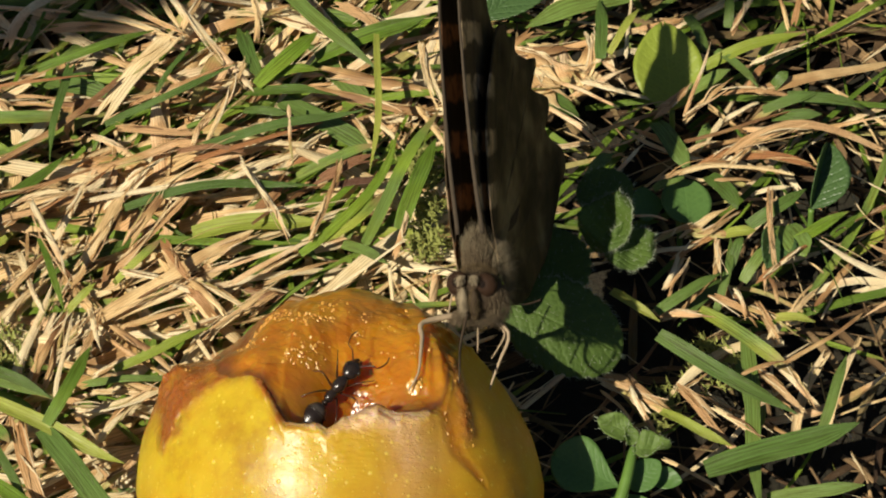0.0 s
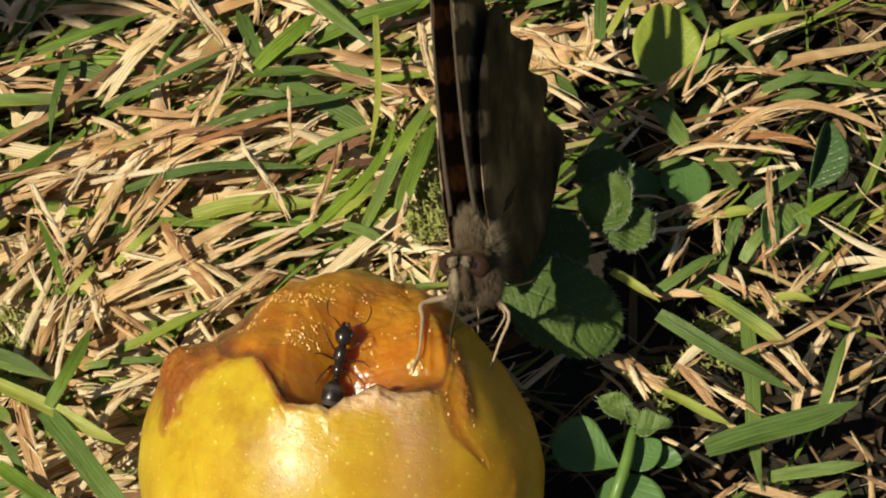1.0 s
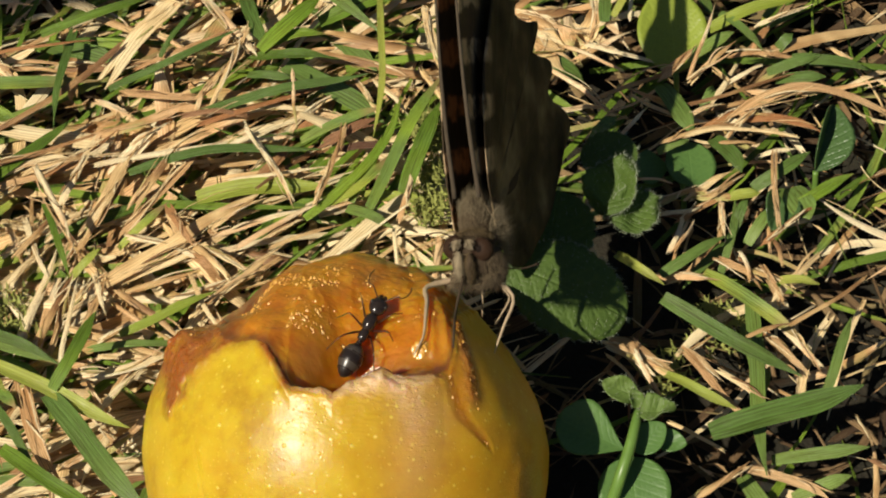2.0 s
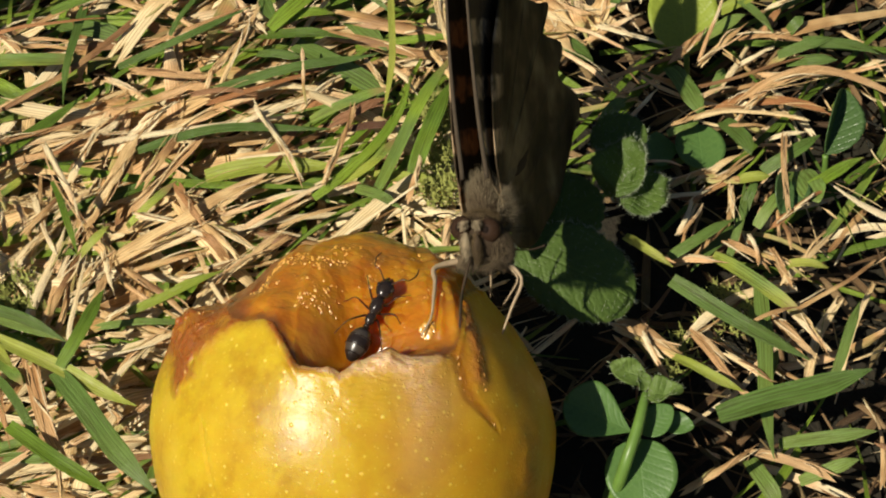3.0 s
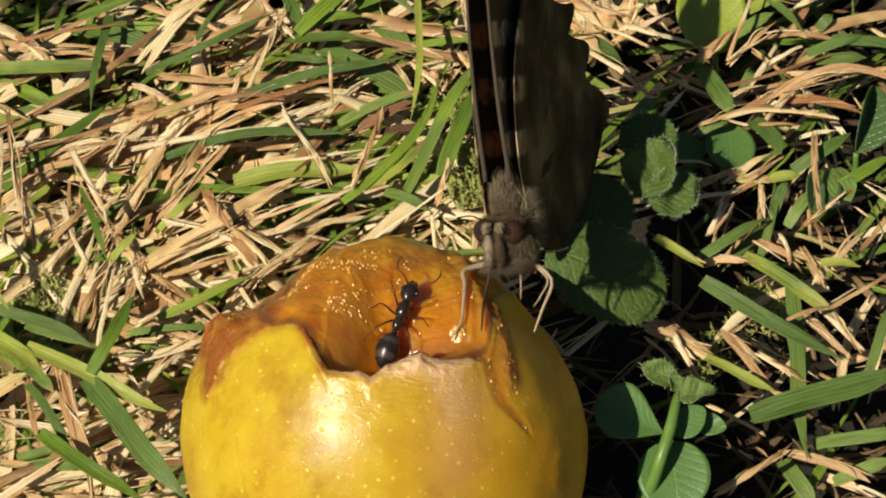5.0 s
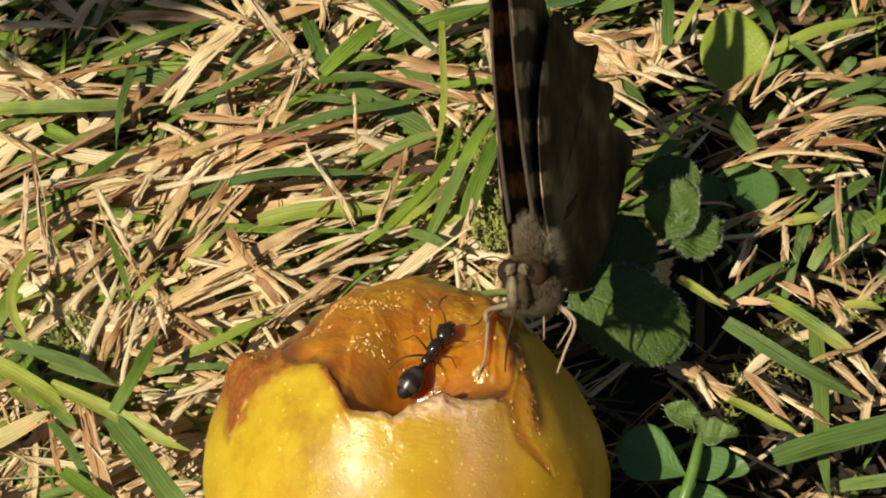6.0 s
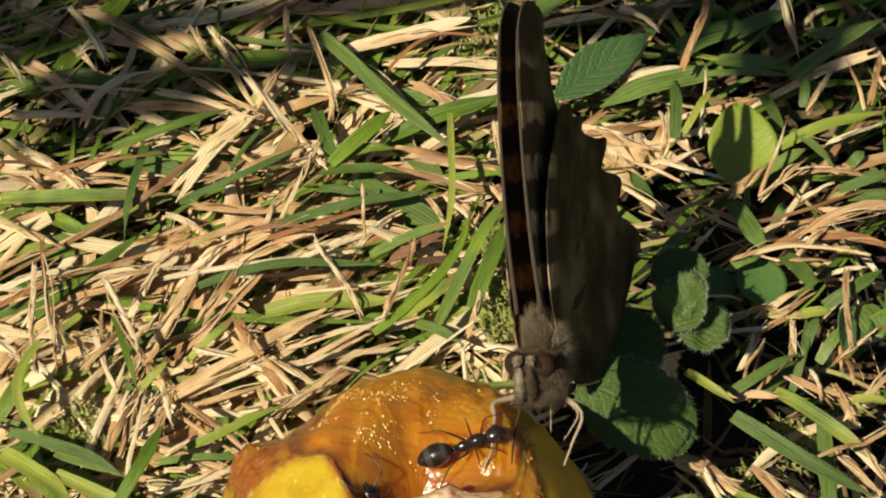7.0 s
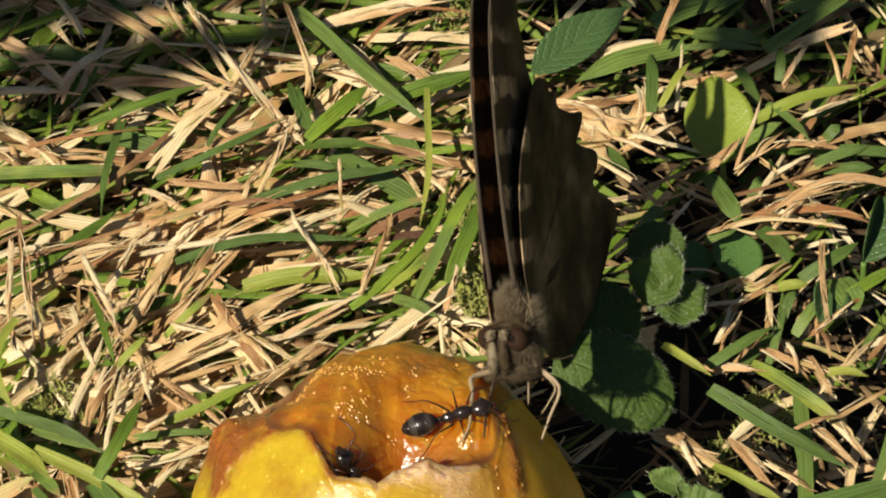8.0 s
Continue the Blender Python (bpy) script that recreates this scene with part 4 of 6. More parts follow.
single_leaf("folded_leaf", m_dark_leaf, (41.3, 31.6, 4.0), (6, -14, 158), dict(length=4.6, width=3.6, shape="oval", cup=0.2, fold=0.3), "small blue-green pointed leaf")


def shrub():
    """An unseen shrub added beside the lawn: one branch hangs over and dapples the far edge of the grass with shade."""
    root = plant("garden_shrub", (-236, -57, -6), "leafy green garden shrub overhanging the lawn", "shrub")
    spine = [(0, 0, 0), (2, 3, 110), (8, 8, 210), (30, 14, 258), (70, 18, 266), (118, 27, 262), (140, 30, 252)]
    tube("branch", [Vector(p) * MM for p in spine], [0.004, 0.0034, 0.0028, 0.0022, 0.0016, 0.0011, 0.0006], m_stem, root, "slender arching green-brown branch")
    wr = random.Random(9)
    for i in range(104):
        u = wr.uniform(0.0, 1.0)
        if 0.36 < u < 0.68:
            continue
        at = (22 + 118 * u, 15.5 + 9 * u + wr.uniform(-5, 12), 258 + wr.uniform(-10, 10))
        leaflet("leaf", m_dark_leaf, root, at, (wr.uniform(-30, 30), wr.uniform(-30, 30), wr.uniform(0, 360)),
                dict(length=wr.uniform(9, 17), width=wr.uniform(4.5, 8), shape="oval", cup=0.2, droop=0.15, wave=0.02))


shrub()


# ---- moss and crumbs ----
def moss(x, y, radius, count, seed, lift=0.0):
    mr = random.Random(seed)
    verts, faces = [], []
    for _ in range(count):
        a, d = mr.uniform(0, 6.283), radius * math.sqrt(mr.random())
        p = Vector((x + d * math.cos(a), y + d * math.sin(a), mr.uniform(-0.5, 1.2) + lift))
        way = Vector((mr.gauss(0, 0.7), mr.gauss(0, 0.7), 1)).normalized()
        for k in range(7):
            q = p + way * (0.28 * k)
            out = Vector((math.cos(k * 2.4), math.sin(k * 2.4), 0.5)).normalized()
            side = out.cross(way).normalized() * 0.13
            b = len(verts)
            verts += [(q + side) * MM, (q - side) * MM, (q + out * 0.75) * MM]
            faces.append((b, b + 1, b + 2))
    ob = mesh_object("moss", verts, faces, m_moss, None)
    tagged(ob, "small tuft of yellow-green moss in the litter", "moss", kind="stuff")


moss(-31.6, 19.3, 2.6, 110, 1, 2.2)
moss(7.6, 30.5, 1.8, 60, 2, 3.0)
moss(7.8, 34.5, 1.6, 55, 6, 3.0)
moss(7.4, 39.0, 1.8, 60, 7, 3.0)
moss(6.8, 67.0, 3.6, 80, 3)
moss(34.3, 19.1, 2.8, 50, 4)
moss(28.5, 14.5, 2.0, 30, 5)


# ---- single blades and stalks that lie on top ----
def one(name, material, label, category, group, x0, y0, z0, x1, y1, z1, width, side, cut, arch, fold):
    ring, uv = blade_rings((x0, y0, z0), (x1, y1, z1), width * 1.16, side, arch, fold, (x0 * 7 % 1.0 - 0.5) * 1.1, cut, 12, 0.16)
    mid = ring.mean(axis=0)
    ob = mesh_object(name, ring - mid, blade_faces(12), material, None, "", uv)
    ob.location = mid
    return tagged(ob, label, category, group)


def green(x0, y0, z0, x1, y1, z1, width, side, cut=False):
    one("grass_shoot", m_green_one, "green blade of lawn grass arching over the litter", "grass blade", "green blades", x0, y0, z0, x1, y1, z1, width, side, cut, 0.7, 0.35)


def blue(x0, y0, z0, x1, y1, z1, width, side, cut=False):
    one("grass_shoot", m_blue_one, "broad blue-green blade of grass lying on the litter", "grass blade", "green blades", x0, y0, z0, x1, y1, z1, width, side, cut, 0.5, 0.2)


def fresh(x0, y0, z0, x1, y1, z1, width, side, cut=False):
    one("grass_shoot", m_bright_one, "bright yellow-green grass stem among the blades", "grass blade", "green blades", x0, y0, z0, x1, y1, z1, width, side, cut, 0.5, 0.5)


FIBRES = []


def straw(x0, y0, z0, x1, y1, z1, width, side, cut=True):
    one("straw", m_straw_one, "dry straw-coloured grass stalk lying on the lawn", "straw", "dry stalks", x0, y0, z0, x1, y1, z1, width, side, cut, 0.3, (x0 * 3 % 1.0) * 1.0 - 0.6)
    FIBRES.append(((x0, y0, z0 + 0.2), (x1, y1, z1 + 0.2), width, side))


def rust(x0, y0, z0, x1, y1, z1, width, side, cut=True):
    one("straw", m_rust_one, "reddish-brown dead grass leaf lying on the litter", "straw", "dry stalks", x0, y0, z0, x1, y1, z1, width, side, cut, 0.4, 0.2)
    FIBRES.append(((x0, y0, z0 + 0.2), (x1, y1, z1 + 0.2), width, side))


def dead(x0, y0, z0, x1, y1, z1, width, side, cut=True):
    one("dead_leaf", m_dead_one, "flaking dark red-brown dead leaf lying on the litter", "dead leaf", "", x0, y0, z0, x1, y1, z1, width, side, cut, 0.3, 0.15)


dead(-2.4, 36.3, 6.0, 1.8, 38.1, 6.4, 1.0, 0.1)
dead(-1.0, 35.5, 6.2, 3.8, 36.4, 6.4, 0.75, -0.1)
dead(-15.8, 39.9, 5.5, -10.4, 40.2, 5.5, 0.6, 0.1)
straw(-42.5, 62.0, 3.4, -40.4, 59.5, 3.2, 0.50, 0.0)
straw(-36.0, 68.0, 3.4, -32.2, 62.1, 3.1, 0.71, 0.2)
straw(-31.8, 65.6, 2.7, -27.2, 62.6, 3.0, 0.60, 0.1)
green(-30.3, 67.2, 1.8, -25.6, 61.4, 3.1, 1.50, 0.0)
straw(-26.0, 66.4, 1.7, -22.7, 63.4, 2.3, 1.51, -0.1)
straw(-23.5, 65.7, 3.5, -21.3, 61.2, 4.4, 0.60, -0.1)
straw(-21.4, 64.8, 4.4, -19.1, 61.6, 3.8, 0.59, -0.1)
rust(-18.5, 68.6, 1.7, -8.2, 68.7, 2.4, 1.61, 0.3)
straw(-27.9, 55.2, 2.8, -25.0, 53.6, 2.9, 1.17, 0.0)
straw(-25.0, 52.4, 3.8, -20.2, 50.2, 4.1, 0.77, -0.1)
straw(-20.5, 51.7, 3.8, -16.4, 48.5, 4.3, 0.67, -0.2)
straw(-19.3, 54.0, 4.2, -16.4, 53.1, 3.6, 0.67, -0.0)
straw(-41.3, 48.4, 4.3, -37.4, 48.4, 3.5, 0.43, 0.1)
straw(-40.1, 47.2, 3.5, -36.8, 45.6, 3.5, 0.67, 0.1)
straw(-38.1, 49.1, 4.3, -35.5, 47.4, 4.4, 0.58, -0.1)
straw(-35.6, 47.5, 5.0, -32.4, 44.8, 5.3, 0.67, 0.1)
straw(-32.3, 46.1, 4.4, -26.7, 46.4, 3.5, 0.48, -0.1)
rust(-32.6, 47.7, 3.1, -27.3, 46.9, 3.4, 0.43, 0.1)
straw(-24.4, 42.6, 3.8, -21.6, 41.2, 3.8, 0.66, -0.0)
straw(-40.9, 41.6, 4.2, -34.7, 38.6, 4.5, 0.90, -0.1)
straw(-34.5, 39.1, 4.0, -29.6, 41.5, 3.9, 0.66, -0.1)
green(-37.9, 43.8, 2.6, -31.1, 39.9, 3.8, 1.36, -0.1)
green(-35.3, 39.5, 2.4, -29.5, 41.0, 2.9, 1.05, -0.0)
rust(-24.0, 45.4, 4.3, -17.8, 47.3, 3.6, 0.57, 0.2)
straw(-17.4, 47.5, 4.3, -13.5, 49.4, 3.6, 0.47, 0.1)
blue(-29.7, 50.2, 2.0, -22.5, 47.2, 3.8, 1.55, -0.0)
blue(-23.2, 43.0, 5.4, -10.7, 48.7, 7.0, 0.69, -0.2)
blue(-18.2, 45.5, 7.2, -15.0, 51.0, 7.3, 0.46, 0.1)
straw(-13.9, 67.7, 3.8, -13.4, 62.5, 3.9, 0.60, -0.0)
straw(-16.7, 55.8, 4.5, -14.4, 60.2, 4.1, 0.68, -0.1)
straw(-16.2, 54.9, 4.8, -13.9, 59.0, 5.3, 0.58, -0.0)
straw(-11.7, 56.9, 4.3, -5.7, 56.1, 4.2, 0.68, 0.1)
straw(-9.5, 58.6, 3.2, -2.4, 56.0, 2.8, 1.17, 0.1)
straw(-7.1, 57.0, 3.8, -2.9, 54.1, 4.4, 1.07, -0.0)
rust(-0.5, 58.0, 4.0, 3.4, 55.5, 3.8, 1.07, 0.0)
rust(-20.5, 44.9, 6.1, -10.7, 49.1, 6.3, 0.42, 0.1)
straw(-14.4, 42.2, 5.3, -10.2, 47.8, 4.9, 0.65, -0.1)
straw(-14.6, 40.8, 5.5, -13.2, 44.3, 5.5, 0.46, 0.1)
straw(-13.3, 41.1, 5.3, -10.0, 49.6, 5.4, 0.46, 0.0)
rust(-10.1, 43.0, 4.2, -3.3, 43.8, 3.7, 0.56, -0.0)
straw(-11.4, 41.1, 3.9, -4.4, 41.5, 4.1, 0.65, 0.1)
straw(-5.5, 38.8, 4.5, -2.2, 42.2, 4.7, 0.46, 0.1)
straw(-5.5, 44.4, 6.2, -5.1, 37.8, 6.1, 0.37, -0.0)
blue(-10.0, 45.8, 3.5, -5.5, 45.0, 4.1, 0.82, -0.1)
straw(0.6, 44.4, 4.7, 2.7, 40.6, 4.7, 0.47, -0.1)
straw(2.5, 43.8, 5.1, 5.8, 40.4, 5.1, 0.47, -0.1)
rust(-7.6, 41.5, 0.9, 1.2, 40.6, 0.8, 1.60, -0.1)
green(-4.7, 37.3, 5.0, 3.1, 39.7, 6.8, 0.85, -0.0)
green(-2.8, 37.8, 3.9, 1.6, 39.7, 5.5, 0.68, -0.0)
straw(7.3, 52.6, 5.1, 8.2, 46.7, 5.5, 0.48, -0.1)
straw(-40.3, 36.9, 3.1, -35.0, 39.3, 2.9, 0.56, 0.1)
straw(-39.7, 33.8, 4.5, -34.0, 36.4, 4.5, 0.65, -0.1)
straw(-39.6, 33.1, 3.5, -34.0, 35.1, 3.6, 0.56, 0.0)
straw(-33.5, 34.0, 4.1, -27.5, 36.5, 4.4, 0.60, 0.0)
straw(-30.7, 34.0, 4.8, -25.7, 35.2, 5.5, 0.55, -0.0)
rust(-29.0, 33.4, 5.1, -22.2, 38.2, 4.8, 0.55, -0.1)
straw(-22.1, 35.1, 3.8, -18.4, 38.5, 4.5, 1.38, 0.1)
straw(-18.6, 36.8, 3.6, -14.1, 38.6, 4.1, 0.74, -0.0)
straw(-39.2, 26.5, 3.3, -37.4, 29.6, 2.5, 1.10, -0.0)
straw(-39.5, 28.1, 4.3, -35.7, 25.6, 3.7, 0.87, 0.0)
straw(-31.0, 25.1, 4.8, -27.0, 30.0, 5.1, 0.54, -0.1)
straw(-31.9, 28.6, 4.2, -30.5, 25.1, 3.6, 0.55, -0.0)
straw(-34.0, 28.9, 4.8, -32.6, 24.8, 4.8, 0.46, 0.1)
straw(-34.9, 31.7, 5.2, -32.8, 27.9, 5.1, 0.46, 0.0)
straw(-30.4, 29.1, 4.4, -28.1, 23.5, 4.4, 0.55, -0.2)
straw(-28.0, 26.8, 4.9, -24.8, 29.4, 5.1, 0.54, 0.0)
straw(-31.4, 22.3, 4.4, -28.4, 26.4, 3.9, 0.63, 0.1)
straw(-28.3, 16.3, 4.8, -25.8, 22.1, 5.3, 0.75, -0.0)
straw(-27.1, 15.1, 4.9, -26.4, 21.2, 4.8, 0.53, -0.2)
straw(-25.4, 19.7, 5.0, -22.8, 22.8, 5.0, 0.53, 0.1)
straw(-23.5, 22.8, 5.1, -22.4, 18.9, 5.3, 0.49, -0.0)
straw(-12.8, 27.8, 5.3, -8.9, 30.5, 5.2, 0.54, -0.1)
straw(-13.8, 26.0, 4.5, -9.3, 23.6, 4.2, 0.54, -0.1)
straw(-14.7, 22.7, 5.1, -12.1, 17.1, 5.5, 0.44, -0.2)
rust(-14.2, 24.5, 5.4, -12.4, 22.8, 4.6, 0.76, 0.0)
straw(-11.1, 22.6, 4.1, -13.6, 19.2, 3.5, 0.53, 0.0)
straw(-22.7, 15.2, 3.6, -15.8, 15.1, 4.1, 0.53, -0.2)
straw(-19.6, 15.1, 3.9, -16.2, 13.9, 3.8, 0.75, 0.1)
straw(-24.0, 12.8, 3.9, -17.3, 13.6, 3.6, 0.62, 0.0)
straw(-22.6, 16.2, 5.0, -18.9, 17.9, 5.4, 0.53, 0.0)
straw(-20.6, 16.7, 5.1, -17.4, 18.3, 4.8, 0.44, 0.0)
straw(-31.9, 19.3, 2.7, -27.9, 18.4, 2.9, 0.90, 0.1)
straw(-25.8, 18.4, 5.2, -22.8, 21.3, 4.6, 0.62, 0.1)
straw(-21.3, 10.7, 5.1, -19.8, 13.3, 4.7, 0.61, 0.0)
straw(-24.3, 13.1, 4.3, -17.1, 12.3, 3.5, 0.79, 0.2)
straw(-21.9, 9.3, 5.5, -19.0, 13.1, 5.2, 0.61, 0.1)
straw(-21.2, 5.2, 5.2, -17.9, 8.1, 5.3, 0.60, -0.1)
straw(-28.0, 4.9, 5.7, -23.3, 7.2, 5.8, 0.34, -0.1)
straw(-24.5, 2.6, 3.6, -17.3, 3.0, 4.3, 0.82, 0.0)
straw(-25.3, 3.5, 5.4, -21.8, 5.4, 5.0, 0.56, 0.0)
straw(-26.8, 0.9, 3.9, -21.3, 2.8, 3.6, 0.69, 0.0)
straw(-28.6, -0.2, 4.4, -21.5, -1.7, 4.0, 0.81, -0.2)
straw(-23.0, -1.3, 5.4, -17.5, -0.5, 5.1, 0.59, 0.1)
rust(-32.4, 11.1, 4.7, -31.0, 4.3, 4.7, 0.57, -0.0)
green(-32.4, 11.8, 5.3, -29.5, 8.5, 6.9, 0.92, -0.0)
blue(-32.0, 3.3, 3.2, -26.6, 2.6, 4.1, 0.86, -0.1)
rust(-31.6, 0.1, 4.0, -28.4, -1.6, 3.5, 0.86, -0.1)
rust(32.9, 39.7, 5.2, 35.9, 40.9, 5.2, 0.47, 0.1)
rust(34.6, 39.0, 4.2, 38.9, 41.4, 3.8, 0.75, -0.0)
straw(29.9, 36.4, 5.7, 36.7, 38.4, 5.5, 0.46, 0.1)
straw(35.4, 35.8, 6.5, 38.6, 36.1, 5.9, 0.41, -0.1)
blue(29.5, 36.0, 4.5, 32.6, 37.0, 5.1, 0.80, -0.0)
straw(39.6, 35.5, 4.7, 42.5, 35.8, 5.2, 0.46, 0.0)
straw(29.6, 30.4, 4.5, 33.3, 32.4, 3.5, 0.64, 0.1)
fresh(35.8, 30.2, 5.9, 38.6, 30.3, 6.3, 0.96, -0.1)
straw(29.5, 28.9, 5.0, 32.9, 29.3, 4.9, 0.41, -0.1)
straw(29.6, 24.4, 6.0, 31.2, 27.4, 6.4, 0.40, -0.1)
straw(30.0, 24.5, 5.9, 32.1, 27.4, 5.6, 0.40, -0.1)
straw(34.9, 29.5, 5.6, 35.0, 25.9, 5.5, 0.45, -0.1)
blue(36.1, 27.3, 4.1, 37.6, 30.4, 5.4, 0.79, 0.1)
blue(37.5, 26.7, 2.9, 39.9, 29.9, 4.2, 0.96, 0.0)
rust(40.4, 34.9, 6.1, 40.0, 27.1, 6.4, 0.55, -0.2)
blue(38.4, 32.3, 3.8, 44.0, 35.3, 5.4, 1.14, -0.1)
rust(34.3, 23.9, 5.1, 36.9, 21.9, 5.2, 0.85, -0.0)
straw(36.2, 23.9, 6.3, 36.9, 21.6, 5.7, 0.36, 0.1)
straw(39.5, 25.1, 6.3, 40.0, 23.0, 6.3, 0.45, -0.0)
rust(38.3, 22.4, 5.7, 39.8, 19.3, 5.6, 0.45, -0.0)
fresh(39.7, 21.4, 5.6, 43.3, 20.7, 6.1, 0.77, -0.0)
blue(23.6, 38.0, 4.8, 25.6, 39.8, 4.9, 1.11, -0.1, True)
straw(25.9, 37.2, 5.6, 28.4, 40.1, 5.9, 0.37, -0.1)
straw(27.4, 31.9, 6.4, 30.3, 31.6, 6.2, 0.27, -0.0)
rust(19.4, 40.7, 4.3, 24.6, 40.8, 4.2, 0.56, 0.1)
straw(23.6, 15.9, 3.8, 26.7, 13.1, 4.3, 0.97, 0.1)
straw(26.0, 15.5, 4.7, 27.6, 12.4, 4.8, 0.70, -0.0)
straw(25.4, 13.9, 5.3, 30.1, 11.4, 5.1, 0.44, 0.1)
rust(37.9, 16.5, 4.9, 40.7, 12.6, 5.4, 0.62, -0.1)
straw(39.9, 16.5, 4.9, 42.3, 12.8, 4.9, 0.67, 0.1)
straw(18.4, 67.9, 3.3, 22.4, 66.5, 3.2, 0.90, -0.0)
straw(20.7, 67.9, 4.2, 24.0, 65.6, 3.9, 0.60, -0.1)
blue(24.2, 66.1, 1.9, 22.1, 69.7, 1.9, 1.36, 0.1)
blue(26.5, 64.2, 1.4, 34.2, 67.2, 2.3, 2.10, 0.2)
blue(32.4, 65.9, 2.1, 38.4, 68.6, 2.4, 1.61, 0.1)
blue(28.9, 66.0, 1.9, 30.2, 70.5, 3.8, 1.11, 0.0)
blue(39.7, 65.1, 3.2, 47.9, 65.7, 2.8, 1.11, -0.2)
straw(42.5, 63.3, 2.7, 47.4, 65.4, 2.8, 1.10, -0.0)
rust(44.8, 55.1, 5.3, 46.3, 61.0, 4.7, 0.58, -0.1)
straw(44.1, 54.3, 5.3, 43.0, 59.9, 5.3, 0.44, -0.1)
blue(38.4, 55.7, 3.4, 38.9, 59.5, 4.0, 0.85, 0.0)
blue(34.7, 58.2, 1.9, 36.4, 52.5, 3.0, 0.98, -0.0)
straw(27.8, 51.6, 4.3, 29.2, 59.6, 3.8, 0.38, 0.1)
straw(38.7, 54.4, 4.3, 41.5, 59.6, 3.9, 0.49, 0.1)
blue(41.4, 52.2, 3.5, 45.1, 57.0, 4.5, 0.72, -0.2)
blue(34.6, 42.3, 2.2, 35.8, 44.6, 2.8, 0.82, -0.0)
straw(37.4, 44.5, 3.9, 40.1, 45.5, 4.5, 0.47, -0.0)
rust(39.8, 47.7, 4.2, 41.8, 51.1, 4.0, 0.67, 0.1)
blue(42.2, 48.3, 3.3, 43.8, 49.5, 4.5, 0.95, 0.0)
green(-38.8, 21.1, 2.2, -35.6, 26.1, 2.9, 0.90, 0.0)
green(-36.4, 19.6, 2.8, -33.3, 12.1, 4.0, 1.79, -0.2)
green(-38.3, 17.4, 2.8, -34.0, 12.4, 3.2, 2.00, 0.1)
green(-33.9, 15.6, 2.7, -27.1, 12.0, 4.2, 1.22, 0.2)
fresh(-19.2, 19.4, 2.4, -13.6, 21.8, 3.1, 0.66, -0.2)
straw(-28.5, 15.9, 3.3, -26.2, 26.5, 3.2, 0.67, 0.3, True)
straw(-26.8, 17.7, 3.4, -25.4, 26.9, 2.7, 0.40, 0.1, True)
straw(-23.1, 22.5, 3.0, -13.8, 26.1, 3.4, 0.40, 0.3, True)
straw(-21.9, 20.5, 3.9, -15.9, 16.3, 3.6, 0.40, -0.1, True)
straw(-21.5, 21.8, 3.1, -13.6, 24.5, 3.2, 0.45, -0.1, True)
straw(-23.1, 20.3, 1.8, -21.2, 23.8, 1.8, 0.54, -0.0, True)
straw(24.1, 17.4, 2.1, 27.3, 12.9, 2.3, 0.67, 0.0, True)
straw(26.4, 16.2, 2.3, 29.9, 13.2, 2.4, 0.67, -0.1, True)
straw(23.7, 15.6, 2.0, 26.0, 12.8, 2.4, 0.36, 0.0, True)
rust(31.2, 15.4, 3.0, 34.0, 12.9, 2.2, 0.53, -0.0, True)
rust(38.3, 17.5, 2.6, 40.7, 13.6, 2.2, 0.49, -0.1, True)
straw(39.5, 18.8, 3.2, 42.5, 13.7, 3.2, 0.54, -0.1, True)
straw(36.4, 15.9, 4.5, 43.0, 19.5, 3.8, 0.22, -0.2)
straw(38.1, 19.8, 2.2, 41.1, 17.7, 2.7, 0.63, 0.1, True)
rust(38.7, 24.2, 2.2, 40.0, 21.1, 2.2, 0.64, 0.1, True)
straw(35.6, 31.2, 2.6, 35.0, 27.1, 3.3, 0.46, -0.1, True)
straw(32.4, 31.9, 2.7, 36.7, 34.4, 2.9, 0.78, 0.1, True)
straw(30.0, 31.7, 2.1, 33.0, 33.2, 2.1, 0.37, 0.1, True)
straw(31.9, 28.6, 4.0, 29.9, 23.6, 4.2, 0.27, -0.1)
straw(32.3, 27.8, 4.0, 30.4, 24.4, 3.9, 0.27, 0.1)
straw(41.0, 36.3, 3.2, 39.5, 26.1, 3.0, 0.47, -0.2, True)
straw(36.0, 26.0, 2.3, 38.0, 23.3, 2.2, 0.91, 0.1, True)
green(-40.9, 44.4, 4.0, -24.2, 43.8, 5.4, 1.30, -0.2)
green(-30.2, 49.8, 4.8, -18.9, 53.6, 5.9, 0.89, -0.1)
blue(-27.0, 49.8, 5.2, -28.2, 38.7, 6.4, 0.81, -0.1, True)
green(-28.4, 50.4, 1.9, -19.2, 48.5, 2.5, 1.79, 0.1)
blue(-10.2, 63.5, 5.3, 3.1, 48.1, 6.8, 1.33, -0.2)
blue(-10.4, 54.8, 3.9, -8.5, 47.7, 5.3, 1.35, 0.0, True)
green(-8.7, 47.3, 5.7, -2.7, 53.4, 5.9, 1.39, -0.1)
green(-9.4, 47.0, 4.9, -2.2, 45.9, 6.4, 1.04, -0.1, True)
green(-8.2, 48.4, 4.6, -2.4, 49.5, 5.3, 0.93, 0.2)
blue(-6.4, 47.3, 2.9, 3.4, 39.5, 4.2, 1.76, 0.3)
fresh(3.0, 52.6, 6.8, 2.5, 35.4, 8.7, 0.58, 0.3)
green(-3.0, 51.8, 3.8, 8.0, 56.0, 5.1, 1.53, -0.1)
blue(-14.2, 40.4, 5.3, 1.8, 44.2, 6.4, 0.91, -0.0)
